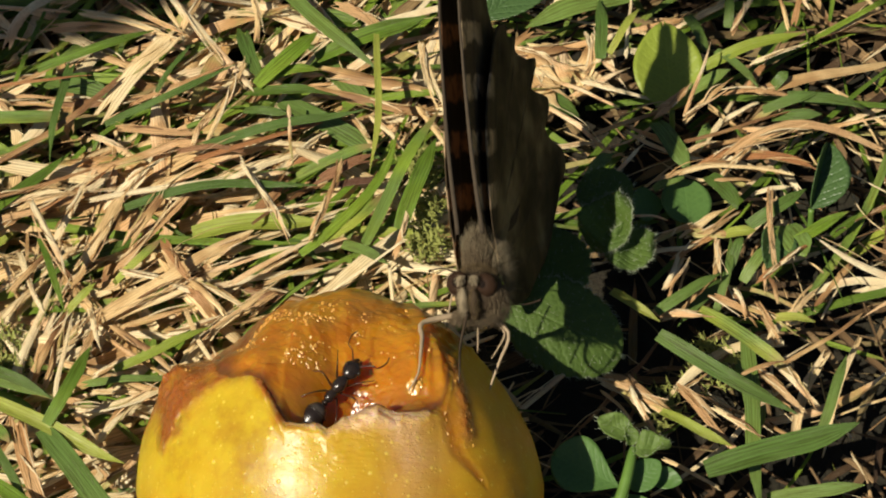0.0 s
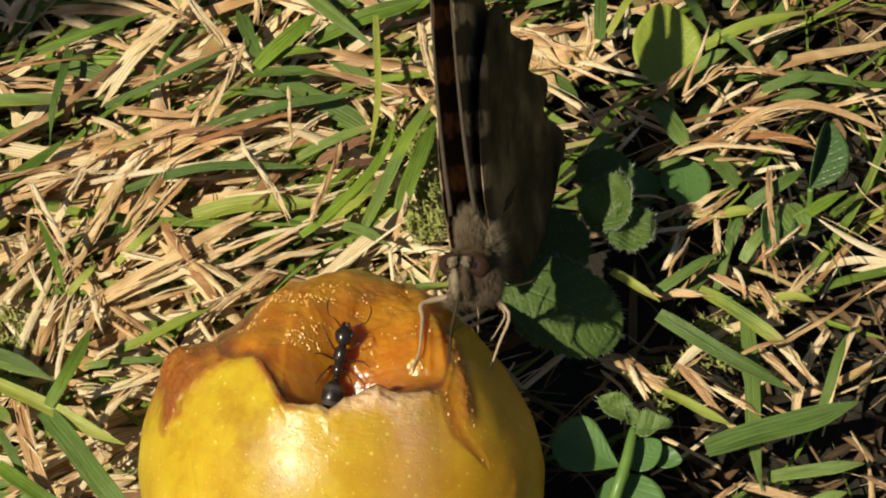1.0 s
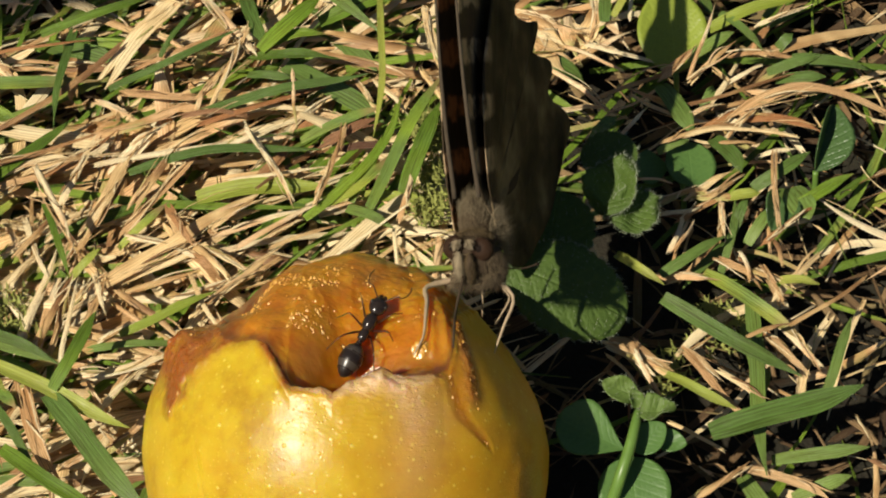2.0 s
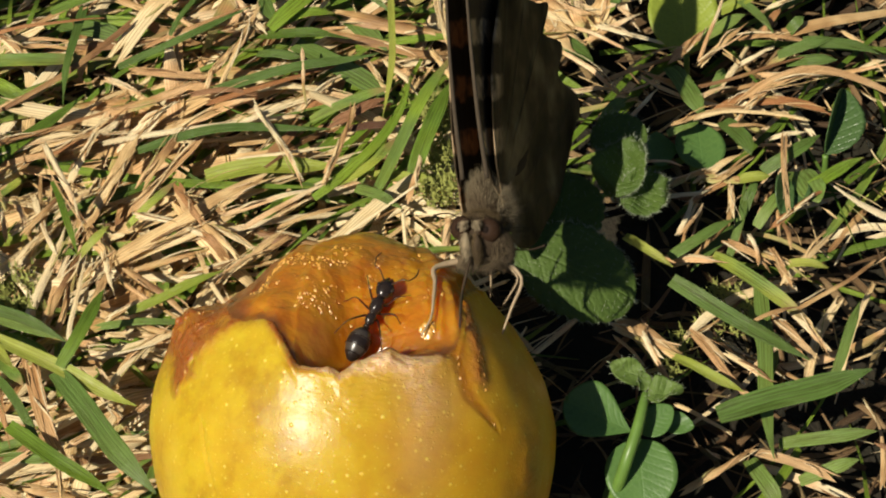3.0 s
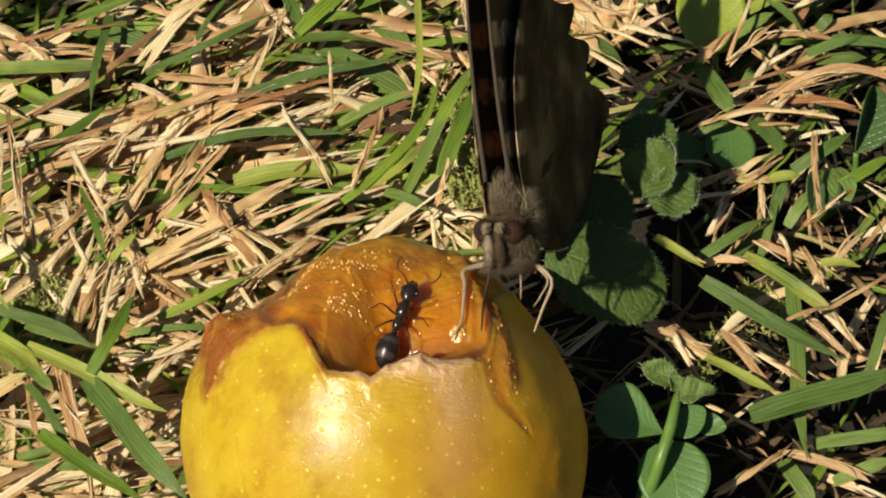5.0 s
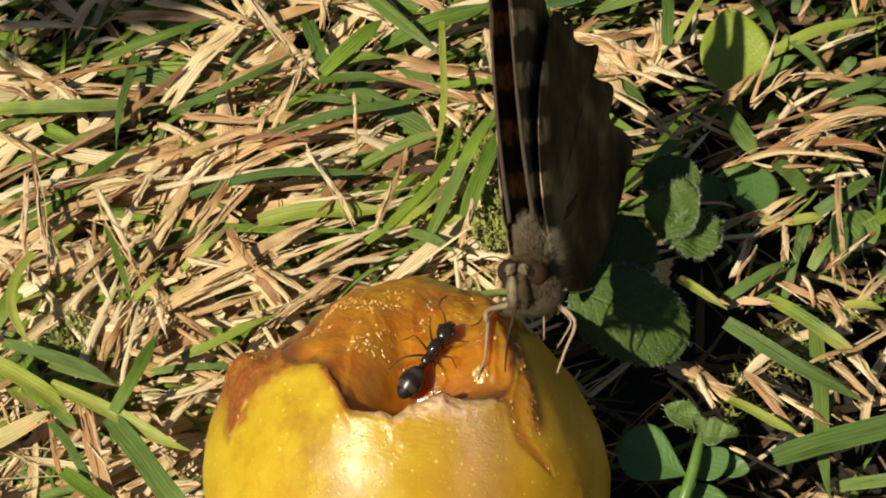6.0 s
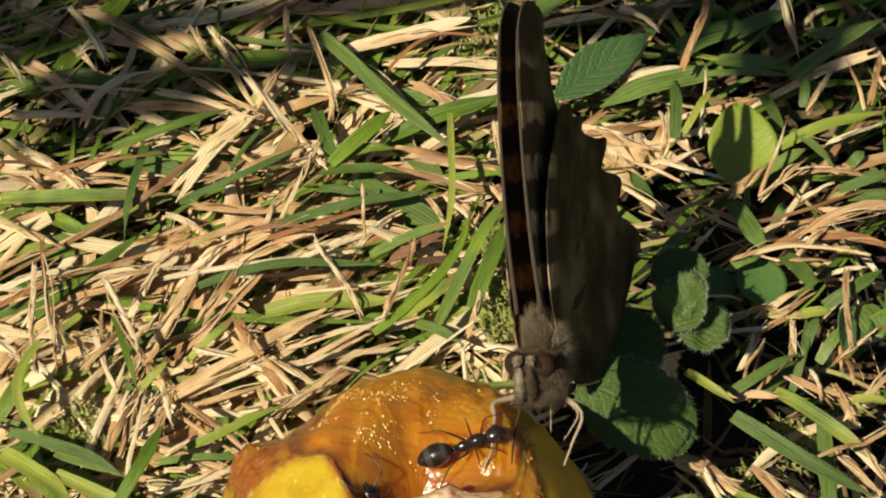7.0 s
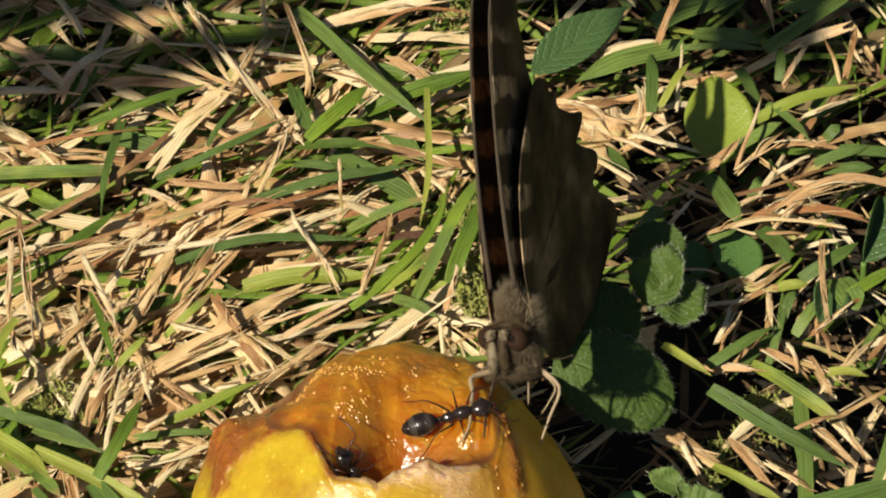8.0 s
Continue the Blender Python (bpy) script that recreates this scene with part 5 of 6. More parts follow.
blue(-20.9, 33.9, 4.9, -2.7, 35.6, 6.1, 0.85, 1.1)
fresh(-14.5, 31.4, 4.4, -1.9, 32.0, 5.4, 1.57, 0.4)
green(-4.2, 28.2, 5.9, 5.0, 40.8, 7.1, 0.83, -1.6)
green(-2.1, 29.6, 6.1, 3.9, 35.1, 6.6, 0.72, -1.0)
green(1.8, 28.7, 6.9, 8.8, 43.0, 8.3, 0.99, 0.0)
green(5.1, 30.6, 6.4, 8.8, 39.9, 7.5, 1.33, 0.2)
green(0.1, 30.0, 5.7, 3.1, 35.3, 6.6, 0.67, 0.1)
fresh(1.0, 33.1, 1.8, 8.8, 31.5, 3.7, 1.15, -0.2, True)
blue(-0.3, 29.8, 5.0, 4.1, 27.2, 5.8, 0.95, -0.0)
blue(-5.4, 31.2, 3.3, -2.7, 28.1, 5.0, 0.79, 0.1)
blue(-36.6, 17.3, 7.0, -26.0, 13.0, 7.0, 0.98, 0.2)
fresh(-37.3, 15.1, 7.4, -30.1, 9.3, 9.0, 1.41, 0.2)
fresh(-34.5, 25.4, 9.2, -33.8, 15.7, 9.1, 0.77, -1.8)
green(-38.9, 18.0, 6.2, -35.1, 24.4, 7.4, 0.88, -0.0)
fresh(-32.0, 12.4, 8.7, -19.1, 5.7, 8.9, 1.17, -0.2)
green(-26.1, 9.2, 9.4, -22.5, 16.5, 9.9, 1.05, -0.2)
blue(-26.4, 8.9, 9.1, -17.2, -3.1, 9.9, 1.69, -0.1)
green(-30.6, 4.8, 6.8, -20.9, -2.8, 8.8, 1.17, -0.2)
blue(-32.2, 10.0, 5.6, -27.7, 3.2, 6.0, 0.70, 0.2)
blue(-23.3, 15.3, 5.1, -15.2, 15.5, 5.9, 0.66, -0.1, True)
blue(-32.8, 16.2, 5.1, -26.2, 13.4, 6.3, 0.93, -0.2)
blue(29.2, 59.7, 3.9, 17.9, 55.4, 4.2, 2.0, -0.2)
blue(28.8, 59.1, 4.5, 37.3, 57.9, 6.0, 0.72, -0.2)
blue(30.3, 62.0, 3.0, 36.9, 59.8, 4.6, 1.59, -0.2)
blue(37.1, 58.9, 4.3, 47.3, 65.6, 5.4, 1.33, -0.1)
fresh(35.4, 49.8, 5.1, 45.4, 53.0, 6.5, 1.12, 0.3)
blue(33.0, 46.6, 4.6, 37.8, 49.0, 5.7, 1.05, -0.1)
blue(25.2, 51.0, 4.8, 25.6, 58.2, 4.8, 1.06, -0.0)
fresh(26.0, 51.1, 5.5, 29.1, 55.9, 6.5, 0.65, -0.0)
blue(30.3, 44.1, 3.9, 32.9, 37.3, 5.4, 1.63, 0.1)
blue(40.9, 45.2, 4.3, 46.2, 46.7, 5.2, 1.00, -0.2)
blue(41.9, 44.9, 3.4, 46.6, 44.4, 4.6, 1.06, -0.1)
blue(17.4, 50.3, 1.5, 22.9, 45.4, 2.7, 2.14, -0.1)
blue(36.7, 51.7, 5.1, 40.3, 46.6, 6.0, 0.83, 0.2)
blue(28.4, 18.4, 8.1, 40.2, 10.3, 7.9, 1.40, -0.3)
green(32.9, 22.9, 4.5, 41.3, 15.0, 5.3, 1.22, 0.2)
blue(37.1, 20.3, 4.6, 36.7, 1.7, 5.8, 1.22, -0.2)
blue(31.6, 4.8, 8.5, 45.4, 8.6, 9.5, 1.89, -0.1)
blue(42.4, 9.0, 7.4, 45.3, 16.3, 7.9, 0.80, -0.1)
blue(37.6, 4.0, 4.0, 46.1, 4.2, 6.0, 1.07, -0.1)
fresh(28.3, 11.3, 6.9, 34.2, 7.3, 7.7, 0.80, -0.1)
fresh(24.4, 23.0, 8.0, 28.5, 19.4, 8.6, 0.82, -0.1)
blue(28.7, 22.0, 5.7, 35.0, 25.8, 6.1, 0.93, -0.0)
blue(34.8, 37.0, 5.4, 37.0, 32.3, 6.9, 1.49, 0.1)
blue(41.9, 32.3, 4.0, 43.3, 28.2, 4.9, 2.40, -0.1)
blue(43.4, 46.6, 4.6, 50.8, 45.1, 4.8, 1.12, 0.1)
blue(37.1, 19.3, 1.5, 37.4, 10.0, 2.8, 1.68, 0.2)
blue(21.4, -2.9, 7.0, 24.0, 3.6, 8.7, 0.72, 0.0)
blue(39.3, 0.7, 3.1, 44.5, 2.0, 4.9, 1.07, 0.0)
blue(35.2, 3.4, 1.8, 37.8, -1.5, 1.9, 1.40, -0.1)
green(40.3, 28.8, 3.7, 48.0, 33.1, 4.9, 1.02, -0.0)
blue(34.5, 22.8, 3.7, 36.6, 30.6, 4.8, 0.67, -0.2)
blue(35.6, 27.2, 2.2, 30.9, 21.9, 3.2, 0.79, 0.1)
blue(10.8, 67.1, 2.5, 19.7, 73.4, 3.9, 1.60, 0.2)
green(-37.4, 61.6, 1.1, -29.1, 73.3, 2.1, 1.86, -0.3)
green(-25.8, 61.6, 1.1, -10.7, 62.6, 1.9, 1.97, 0.4)
green(-43.0, 59.6, 0.9, -30.7, 60.0, 2.3, 2.10, -0.1)
blue(-17.9, 69.2, 1.7, -9.2, 73.4, 2.0, 1.50, 0.1)
green(-4.8, 57.8, 2.5, 1.5, 55.9, 3.6, 1.81, -0.1)
blue(-3.1, 53.5, 1.6, 2.6, 46.5, 2.9, 1.79, -0.0)
green(-40.0, 32.2, 2.2, -29.4, 36.5, 3.4, 1.04, -0.2)
green(-36.3, 31.1, 4.1, -26.3, 40.3, 4.5, 1.14, 0.0)
green(-30.4, 27.1, 2.4, -18.2, 31.3, 3.7, 1.02, 0.1)
green(-40.5, 37.8, 2.2, -29.6, 39.3, 2.9, 1.40, 0.2)
green(-21.7, 26.6, 3.3, -17.0, 30.6, 4.9, 0.67, -0.1)
fresh(-38.0, 23.9, 2.7, -30.1, 25.9, 3.6, 1.24, -0.1)
green(-30.2, 24.3, 2.0, -26.2, 23.4, 3.7, 1.01, 0.1)
fresh(-26.0, 22.1, 4.9, -22.9, 24.8, 6.6, 0.66, -0.0)
green(-28.6, 30.2, 5.6, -25.9, 22.2, 5.9, 0.56, 0.2)
straw(-11.2, 63.3, 6.2, -8.4, 53.0, 5.8, 0.54, 0.3)
straw(-7.7, 62.8, 3.6, 3.7, 65.6, 4.2, 1.38, -0.1)
straw(-3.1, 61.6, 2.8, 8.1, 61.7, 2.7, 0.98, -0.1)
rust(-3.0, 58.4, 6.4, 8.3, 61.4, 6.0, 0.39, 2.6)
straw(-1.6, 51.0, 2.5, 7.2, 48.3, 3.1, 1.53, -0.2)
straw(-3.0, 48.7, 2.4, 7.9, 46.2, 2.4, 1.14, -0.1)
straw(-25.9, 56.7, 4.6, -16.3, 53.7, 5.0, 0.83, -0.0)
straw(-22.3, 57.9, 4.9, -16.1, 53.9, 4.8, 0.68, -0.2)
straw(-17.5, 53.5, 4.7, -23.4, 45.9, 5.0, 1.63, 0.0)
straw(-27.6, 46.5, 3.4, -17.7, 46.7, 2.8, 0.95, 0.2)
straw(-40.6, 53.7, 4.6, -32.3, 53.0, 5.4, 0.93, 0.2)
straw(-33.1, 52.7, 5.4, -27.8, 59.0, 5.1, 0.96, 1.2)
straw(-40.5, 51.3, 3.8, -32.5, 45.5, 4.0, 0.68, 0.0)
rust(-35.6, 46.5, 5.7, -25.2, 48.0, 6.2, 0.43, 0.2)
straw(-37.6, 57.1, 4.6, -28.0, 57.6, 4.7, 0.44, 0.1)
rust(-21.4, 42.6, 5.4, -13.7, 42.2, 4.7, 0.89, -0.2)
rust(-15.9, 40.9, 4.8, -10.9, 40.5, 4.9, 1.02, 0.1)
straw(-24.2, 38.4, 4.3, -15.7, 41.6, 3.8, 0.88, -0.2)
straw(-29.0, 32.3, 8.4, -25.1, 24.2, 8.4, 0.59, 0.0)
straw(-36.1, 34.5, 7.6, -34.9, 23.3, 7.9, 0.46, -0.1)
straw(-35.7, 37.6, 7.2, -32.9, 23.5, 7.3, 0.46, -0.1)
straw(-21.5, 34.7, 4.8, -24.3, 27.7, 5.4, 1.10, 0.1)
straw(-24.3, 35.2, 4.2, -6.6, 38.2, 3.8, 0.55, 0.2)
straw(-22.2, 22.3, 5.1, -9.3, 29.9, 5.3, 1.34, 0.2)
straw(-21.4, 22.5, 4.3, -9.6, 28.5, 4.3, 0.80, -0.3)
straw(-20.6, 26.9, 5.0, -13.4, 24.8, 4.6, 0.63, 0.2)
rust(-16.8, 29.0, 6.7, -14.9, 25.4, 7.3, 0.81, -0.1)
straw(-21.2, 20.7, 5.7, -15.0, 15.6, 5.8, 0.58, 0.1)
fresh(-20.9, 16.4, 5.7, -12.3, 20.4, 6.5, 0.76, -0.3)
straw(-14.3, 25.8, 4.8, -11.4, 22.6, 5.2, 0.72, 0.1)
straw(-3.2, 29.3, 6.9, -0.5, 37.2, 7.2, 0.45, -0.1)
straw(4.6, 27.6, 6.6, 5.9, 32.8, 6.6, 0.53, -0.1)
rust(-29.2, 10.9, 6.0, -26.6, 3.2, 5.9, 1.31, -0.2)
straw(-26.5, 3.0, 5.5, -25.4, -3.0, 6.3, 0.47, 0.1)
straw(-24.7, 15.1, 5.1, -22.4, 22.3, 5.2, 0.75, 0.1)
straw(-25.8, 11.1, 6.4, -25.5, 21.9, 6.5, 0.43, 0.2)
rust(37.4, 39.4, 5.8, 50.8, 39.4, 5.6, 1.12, 2.7)
rust(38.2, 39.5, 4.7, 45.4, 38.1, 4.5, 0.89, 0.6)
straw(32.1, 36.8, 6.2, 42.3, 36.1, 5.9, 0.46, 1.0)
rust(30.4, 43.6, 6.2, 33.7, 47.1, 5.7, 0.93, -0.1)
straw(32.7, 42.7, 7.5, 35.8, 50.6, 8.0, 0.37, -0.0)
straw(32.9, 42.3, 7.2, 37.4, 46.7, 7.3, 0.51, 0.1)
straw(21.4, 59.7, 2.9, 27.4, 60.7, 3.2, 1.18, 0.1)
straw(24.9, 51.3, 3.9, 29.0, 52.9, 3.7, 0.67, 0.0)
straw(23.4, 47.9, 5.3, 29.0, 46.3, 4.7, 0.52, -0.1)
rust(26.2, 58.4, 6.6, 29.7, 67.1, 7.1, 0.63, 0.0)
straw(37.0, 68.4, 5.5, 38.0, 60.7, 5.6, 0.60, -0.1)
straw(40.3, 50.3, 5.0, 45.9, 52.1, 5.5, 0.48, -0.0)
rust(37.5, 46.9, 4.6, 43.3, 47.2, 4.7, 0.48, 0.1)
rust(30.3, 13.9, 6.3, 35.0, 7.5, 6.0, 0.74, -0.2)
straw(24.5, 15.4, 5.1, 29.0, 12.4, 5.0, 1.14, 0.1)
straw(25.8, 13.7, 6.3, 28.1, 8.7, 5.7, 0.52, -0.1)
straw(28.4, -1.8, 7.0, 35.0, 2.5, 6.7, 0.63, -0.1)
rust(35.0, 2.7, 5.2, 41.4, 0.5, 4.9, 0.82, 0.1)
straw(35.7, 14.4, 7.8, 39.4, 15.8, 8.2, 0.35, -0.0)
straw(39.8, 15.5, 8.1, 46.9, 19.9, 8.4, 0.39, -0.2)
rust(38.3, 15.0, 6.0, 40.9, 11.9, 5.9, 0.66, 0.0)
straw(28.8, 22.5, 4.6, 33.2, 21.9, 5.2, 0.81, -0.1)
straw(33.4, 31.5, 3.8, 36.7, 30.9, 4.4, 0.92, -0.1)
straw(34.1, 30.6, 5.4, 37.1, 33.1, 4.6, 0.55, -0.1)
rust(-41.4, 69.0, 2.0, -32.3, 64.1, 1.6, 1.33, -0.1)
straw(-34.8, 68.2, 3.0, -23.2, 61.4, 3.4, 1.11, 0.3)
straw(-21.1, 64.6, 3.8, -15.4, 54.4, 4.3, 0.69, -0.3)
straw(-17.2, 57.8, 5.3, -9.6, 47.7, 5.1, 0.68, 0.0)
straw(-5.4, 59.5, 3.9, -0.8, 55.3, 3.9, 1.17, -0.0)
straw(-8.2, 58.2, 3.8, -0.2, 53.7, 3.9, 0.97, -0.2)
straw(-27.1, 30.6, 4.9, -24.3, 37.2, 5.2, 0.68, 0.0)
straw(-34.1, 30.9, 4.4, -30.8, 33.8, 3.6, 0.64, -0.1)
rust(-34.3, 34.5, 5.2, -24.5, 38.3, 4.5, 0.55, -0.3)
rust(-36.4, 31.9, 4.2, -22.2, 36.1, 4.0, 0.65, -0.0)
rust(-39.6, 32.1, 4.3, -30.4, 36.9, 3.7, 0.56, 0.2)
straw(-13.0, 36.4, 4.6, -5.5, 39.1, 5.4, 0.55, -0.0)
rust(-14.2, 39.0, 5.4, -2.9, 43.2, 4.9, 0.55, -0.1)
straw(-9.8, 37.9, 6.2, -5.3, 29.8, 6.2, 0.55, 0.2)
rust(-7.8, 42.6, 2.9, 2.1, 39.6, 3.4, 0.84, -0.0)
straw(-11.3, 33.0, 4.9, -2.2, 34.2, 5.1, 0.36, -0.1)
straw(-20.2, 30.3, 5.3, -16.7, 36.0, 5.2, 1.00, -0.0)
rust(-21.2, 28.0, 4.0, -14.7, 36.5, 4.4, 0.82, -0.2)
straw(-32.1, 25.6, 4.1, -23.6, 31.3, 3.7, 0.64, 0.2)
straw(-30.3, 15.8, 3.8, -26.4, 26.2, 4.0, 0.89, 0.3)
straw(-25.1, 25.5, 5.3, -21.5, 33.2, 4.7, 0.54, -0.2)
straw(-14.4, 18.8, 4.7, -6.3, 25.4, 5.5, 0.66, -0.0)
straw(-16.2, 21.1, 3.6, -9.4, 23.0, 4.5, 0.54, -0.1)
straw(-10.5, 25.5, 5.3, -2.2, 30.7, 4.8, 0.54, 0.1)
straw(-12.7, 27.1, 4.7, -4.3, 29.8, 5.2, 0.54, -0.2)
straw(-7.3, 25.5, 5.3, -1.1, 27.9, 5.4, 0.40, -0.0)
straw(-35.9, 26.2, 4.1, -30.1, 19.2, 3.9, 0.73, 0.1)
straw(-39.0, 25.2, 3.8, -33.2, 31.1, 4.0, 0.64, 0.0)
straw(-39.4, 29.3, 3.9, -30.7, 28.4, 4.5, 0.55, -0.2)
straw(-22.7, 12.3, 5.1, -16.3, 14.7, 4.8, 0.70, -0.0)
straw(-25.8, 17.8, 4.4, -15.3, 13.8, 4.3, 0.62, -0.1)
straw(-24.8, 11.1, 4.1, -20.5, 5.8, 3.7, 0.61, -0.1)
straw(-21.1, 8.0, 3.7, -23.7, 2.4, 4.2, 0.70, -0.2)
straw(-27.0, 5.8, 3.7, -20.6, 8.7, 4.4, 0.61, 0.0)
straw(-25.3, 2.8, 3.2, -17.9, 2.9, 3.0, 1.04, -0.2)
straw(-24.4, 4.2, 3.6, -17.9, 4.7, 3.7, 0.69, 0.1)
straw(-31.7, 1.7, 3.2, -23.9, 2.9, 2.8, 1.04, -0.0)
straw(-36.6, 0.8, 2.8, -28.9, 3.9, 3.1, 0.87, -0.0)
straw(-21.5, -1.7, 3.8, -16.7, 0.8, 4.0, 0.60, 0.0)
straw(7.1, 46.5, 2.9, 10.8, 39.9, 3.1, 0.57, 0.0)
straw(7.6, 52.1, 5.5, 8.9, 44.5, 6.0, 0.57, -0.1)
rust(38.8, 42.1, 3.7, 45.1, 44.5, 3.9, 0.57, -0.1)
straw(35.4, 36.0, 5.2, 39.6, 40.5, 5.1, 0.55, 0.2)
straw(31.0, 41.0, 4.4, 45.2, 45.8, 3.9, 0.42, -0.4)
straw(24.0, 42.7, 3.6, 31.9, 45.7, 4.2, 0.47, -0.1)
straw(19.7, 45.6, 4.3, 25.0, 40.9, 4.5, 0.47, 0.1)
straw(21.4, 47.7, 5.2, 26.3, 45.3, 4.8, 0.42, 0.0)
rust(31.2, 28.6, 4.1, 35.1, 31.0, 4.2, 0.64, 0.1)
straw(35.4, 10.6, 5.2, 40.4, 14.7, 4.7, 0.44, 0.2)
straw(39.4, 20.2, 4.3, 43.6, 25.2, 3.7, 0.72, 0.0)
rust(38.7, 25.5, 5.3, 43.4, 29.3, 5.0, 0.54, -0.0)
straw(37.4, 22.4, 5.5, 41.4, 20.4, 4.8, 0.45, 0.1)
straw(23.5, 12.7, 4.3, 27.8, 8.9, 4.2, 0.44, 0.1)
straw(28.7, 7.5, 4.6, 32.9, 4.7, 5.0, 0.39, 0.0)
straw(33.5, 12.2, 5.3, 37.7, 8.9, 5.3, 0.53, 0.0)


# torn pale scraps beside the wings
scraps = random.Random(21)
for k in range(16):
    sx, sy, sa = 21.5 + scraps.uniform(-3.6, 4.2), 50.4 + scraps.uniform(-2.0, 2.0), radians(scraps.gauss(-25, 35))
    half = scraps.uniform(1.4, 3.2)
    straw(sx - half * math.cos(sa), sy - half * math.sin(sa), scraps.uniform(2.5, 4), sx + half * math.cos(sa), sy + half * math.sin(sa), scraps.uniform(2.5, 4.4), scraps.uniform(0.6, 2.0), scraps.uniform(-0.4, 0.4))


sheaf("loose_fibres", m_straw, frayed(FIBRES, 4, 32), "frayed pale fibres splitting off the dry stalks", "dry grass")


# ---- the butterfly ----
FORE = [(0.4, -0.8), (-1.6, 1.5), (-2.6, 6.4), (-3.0, 11), (-3.0, 15.5), (-2.7, 20), (-1.8, 23.8), (-0.4, 26), (1.4, 27), (3.6, 26.8), (5.2, 25.8), (5.0, 23.4), (6.2, 21.6), (6.8, 19.6), (8.5, 16), (10, 11), (9, 5), (4, 0.5)]
HIND = [(0.0, -1.0), (-0.6, 5), (0.2, 11), (3.0, 16), (6.0, 18.2), (8.4, 18.4), (8.6, 17.4), (11.8, 17.4), (11.6, 16.2), (14.6, 15.5), (18.8, 15.5), (18.2, 14.2), (16.2, 13.3), (17.4, 12.6), (21.8, 11.9), (22.2, 10.6), (20.6, 9.2),
        (23.0, 8.0), (26.4, 7.0), (27.4, 5.3), (25.0, 3.6), (23.6, 2.0), (21.0, 0.2), (17.5, -2.0), (13.0, -4.0), (8.0, -5.2), (4.0, -4.6)]


def wing(name, outline, x0, lean, bulge, material, parent, label):
    """A thin scaled wing in its plane (y: back, z: span), fanned out from its root, with shallow pleats along the veins."""
    pts = smooth_line([Vector((0, a, b)) for a, b in outline] + [Vector((0, *outline[0]))], 3)[:-1]
    root = Vector((0, 1.4, 0.6))
    rings = 14
    verts, faces = [], []
    n = len(pts)
    for layer in (1, -1):
        for k in range(rings + 1):
            f = k / rings
            for i, p in enumerate(pts):
                c = root.lerp(p, f)
                ang = math.atan2(c.z + 3, c.y + 1)
                pleat = 0.10 * math.sin(ang * 24) * f
                x = x0 + bulge * math.sin(f * math.pi * 0.5) + lean * c.z + pleat + layer * 0.05 + (math.copysign(0.75, x0) * max(0.0, (3.0 - c.z) / 3.6) ** 1.4 if name == "forewing" else 0.0)
                verts.append(Vector((x, c.y, c.z)) * MM)
    half = (rings + 1) * n
    for k in range(rings):
        for i in range(n):
            a, b = k * n + i, k * n + (i + 1) % n
            faces.append((a, b, b + n, a + n))
            faces.append((half + a, half + a + n, half + b + n, half + b))
    for i in range(n):
        a, b = rings * n + i, rings * n + (i + 1) % n
        faces.append((a, b, half + b, half + a))
    ob = mesh_object(name, verts, faces, material, parent, label)
    return ob


def furry(parent, name, centre, size, count, length, seed, material, way=(0, 0, 0), thick=0.02):
    """Short hairs standing on a rounded body."""
    fr = random.Random(seed)
    verts, faces = [], []
    for _ in range(count):
        d = Vector((fr.gauss(0, 1), fr.gauss(0, 1), fr.gauss(0, 1))).normalized()
        p = Vector(centre) + Vector((d.x * size[0], d.y * size[1], d.z * size[2]))
        w = (d * 0.8 + Vector(way) + Vector((fr.gauss(0, 0.35), fr.gauss(0, 0.35), fr.gauss(0, 0.35)))).normalized()
        side = w.orthogonal().normalized() * thick
        other = w.cross(side)
        e = p + w * length * fr.uniform(0.5, 1.3)
        b = len(verts)
        verts += [(p + side) * MM, (p - side * 0.5 + other) * MM, (p - side * 0.5 - other) * MM, e * MM]
        faces += [(b, b + 1, b + 3), (b + 1, b + 2, b + 3), (b + 2, b, b + 3)]
    ob = mesh_object(name, verts, faces, material, parent)
    ob["kind"] = "stuff"
    return ob


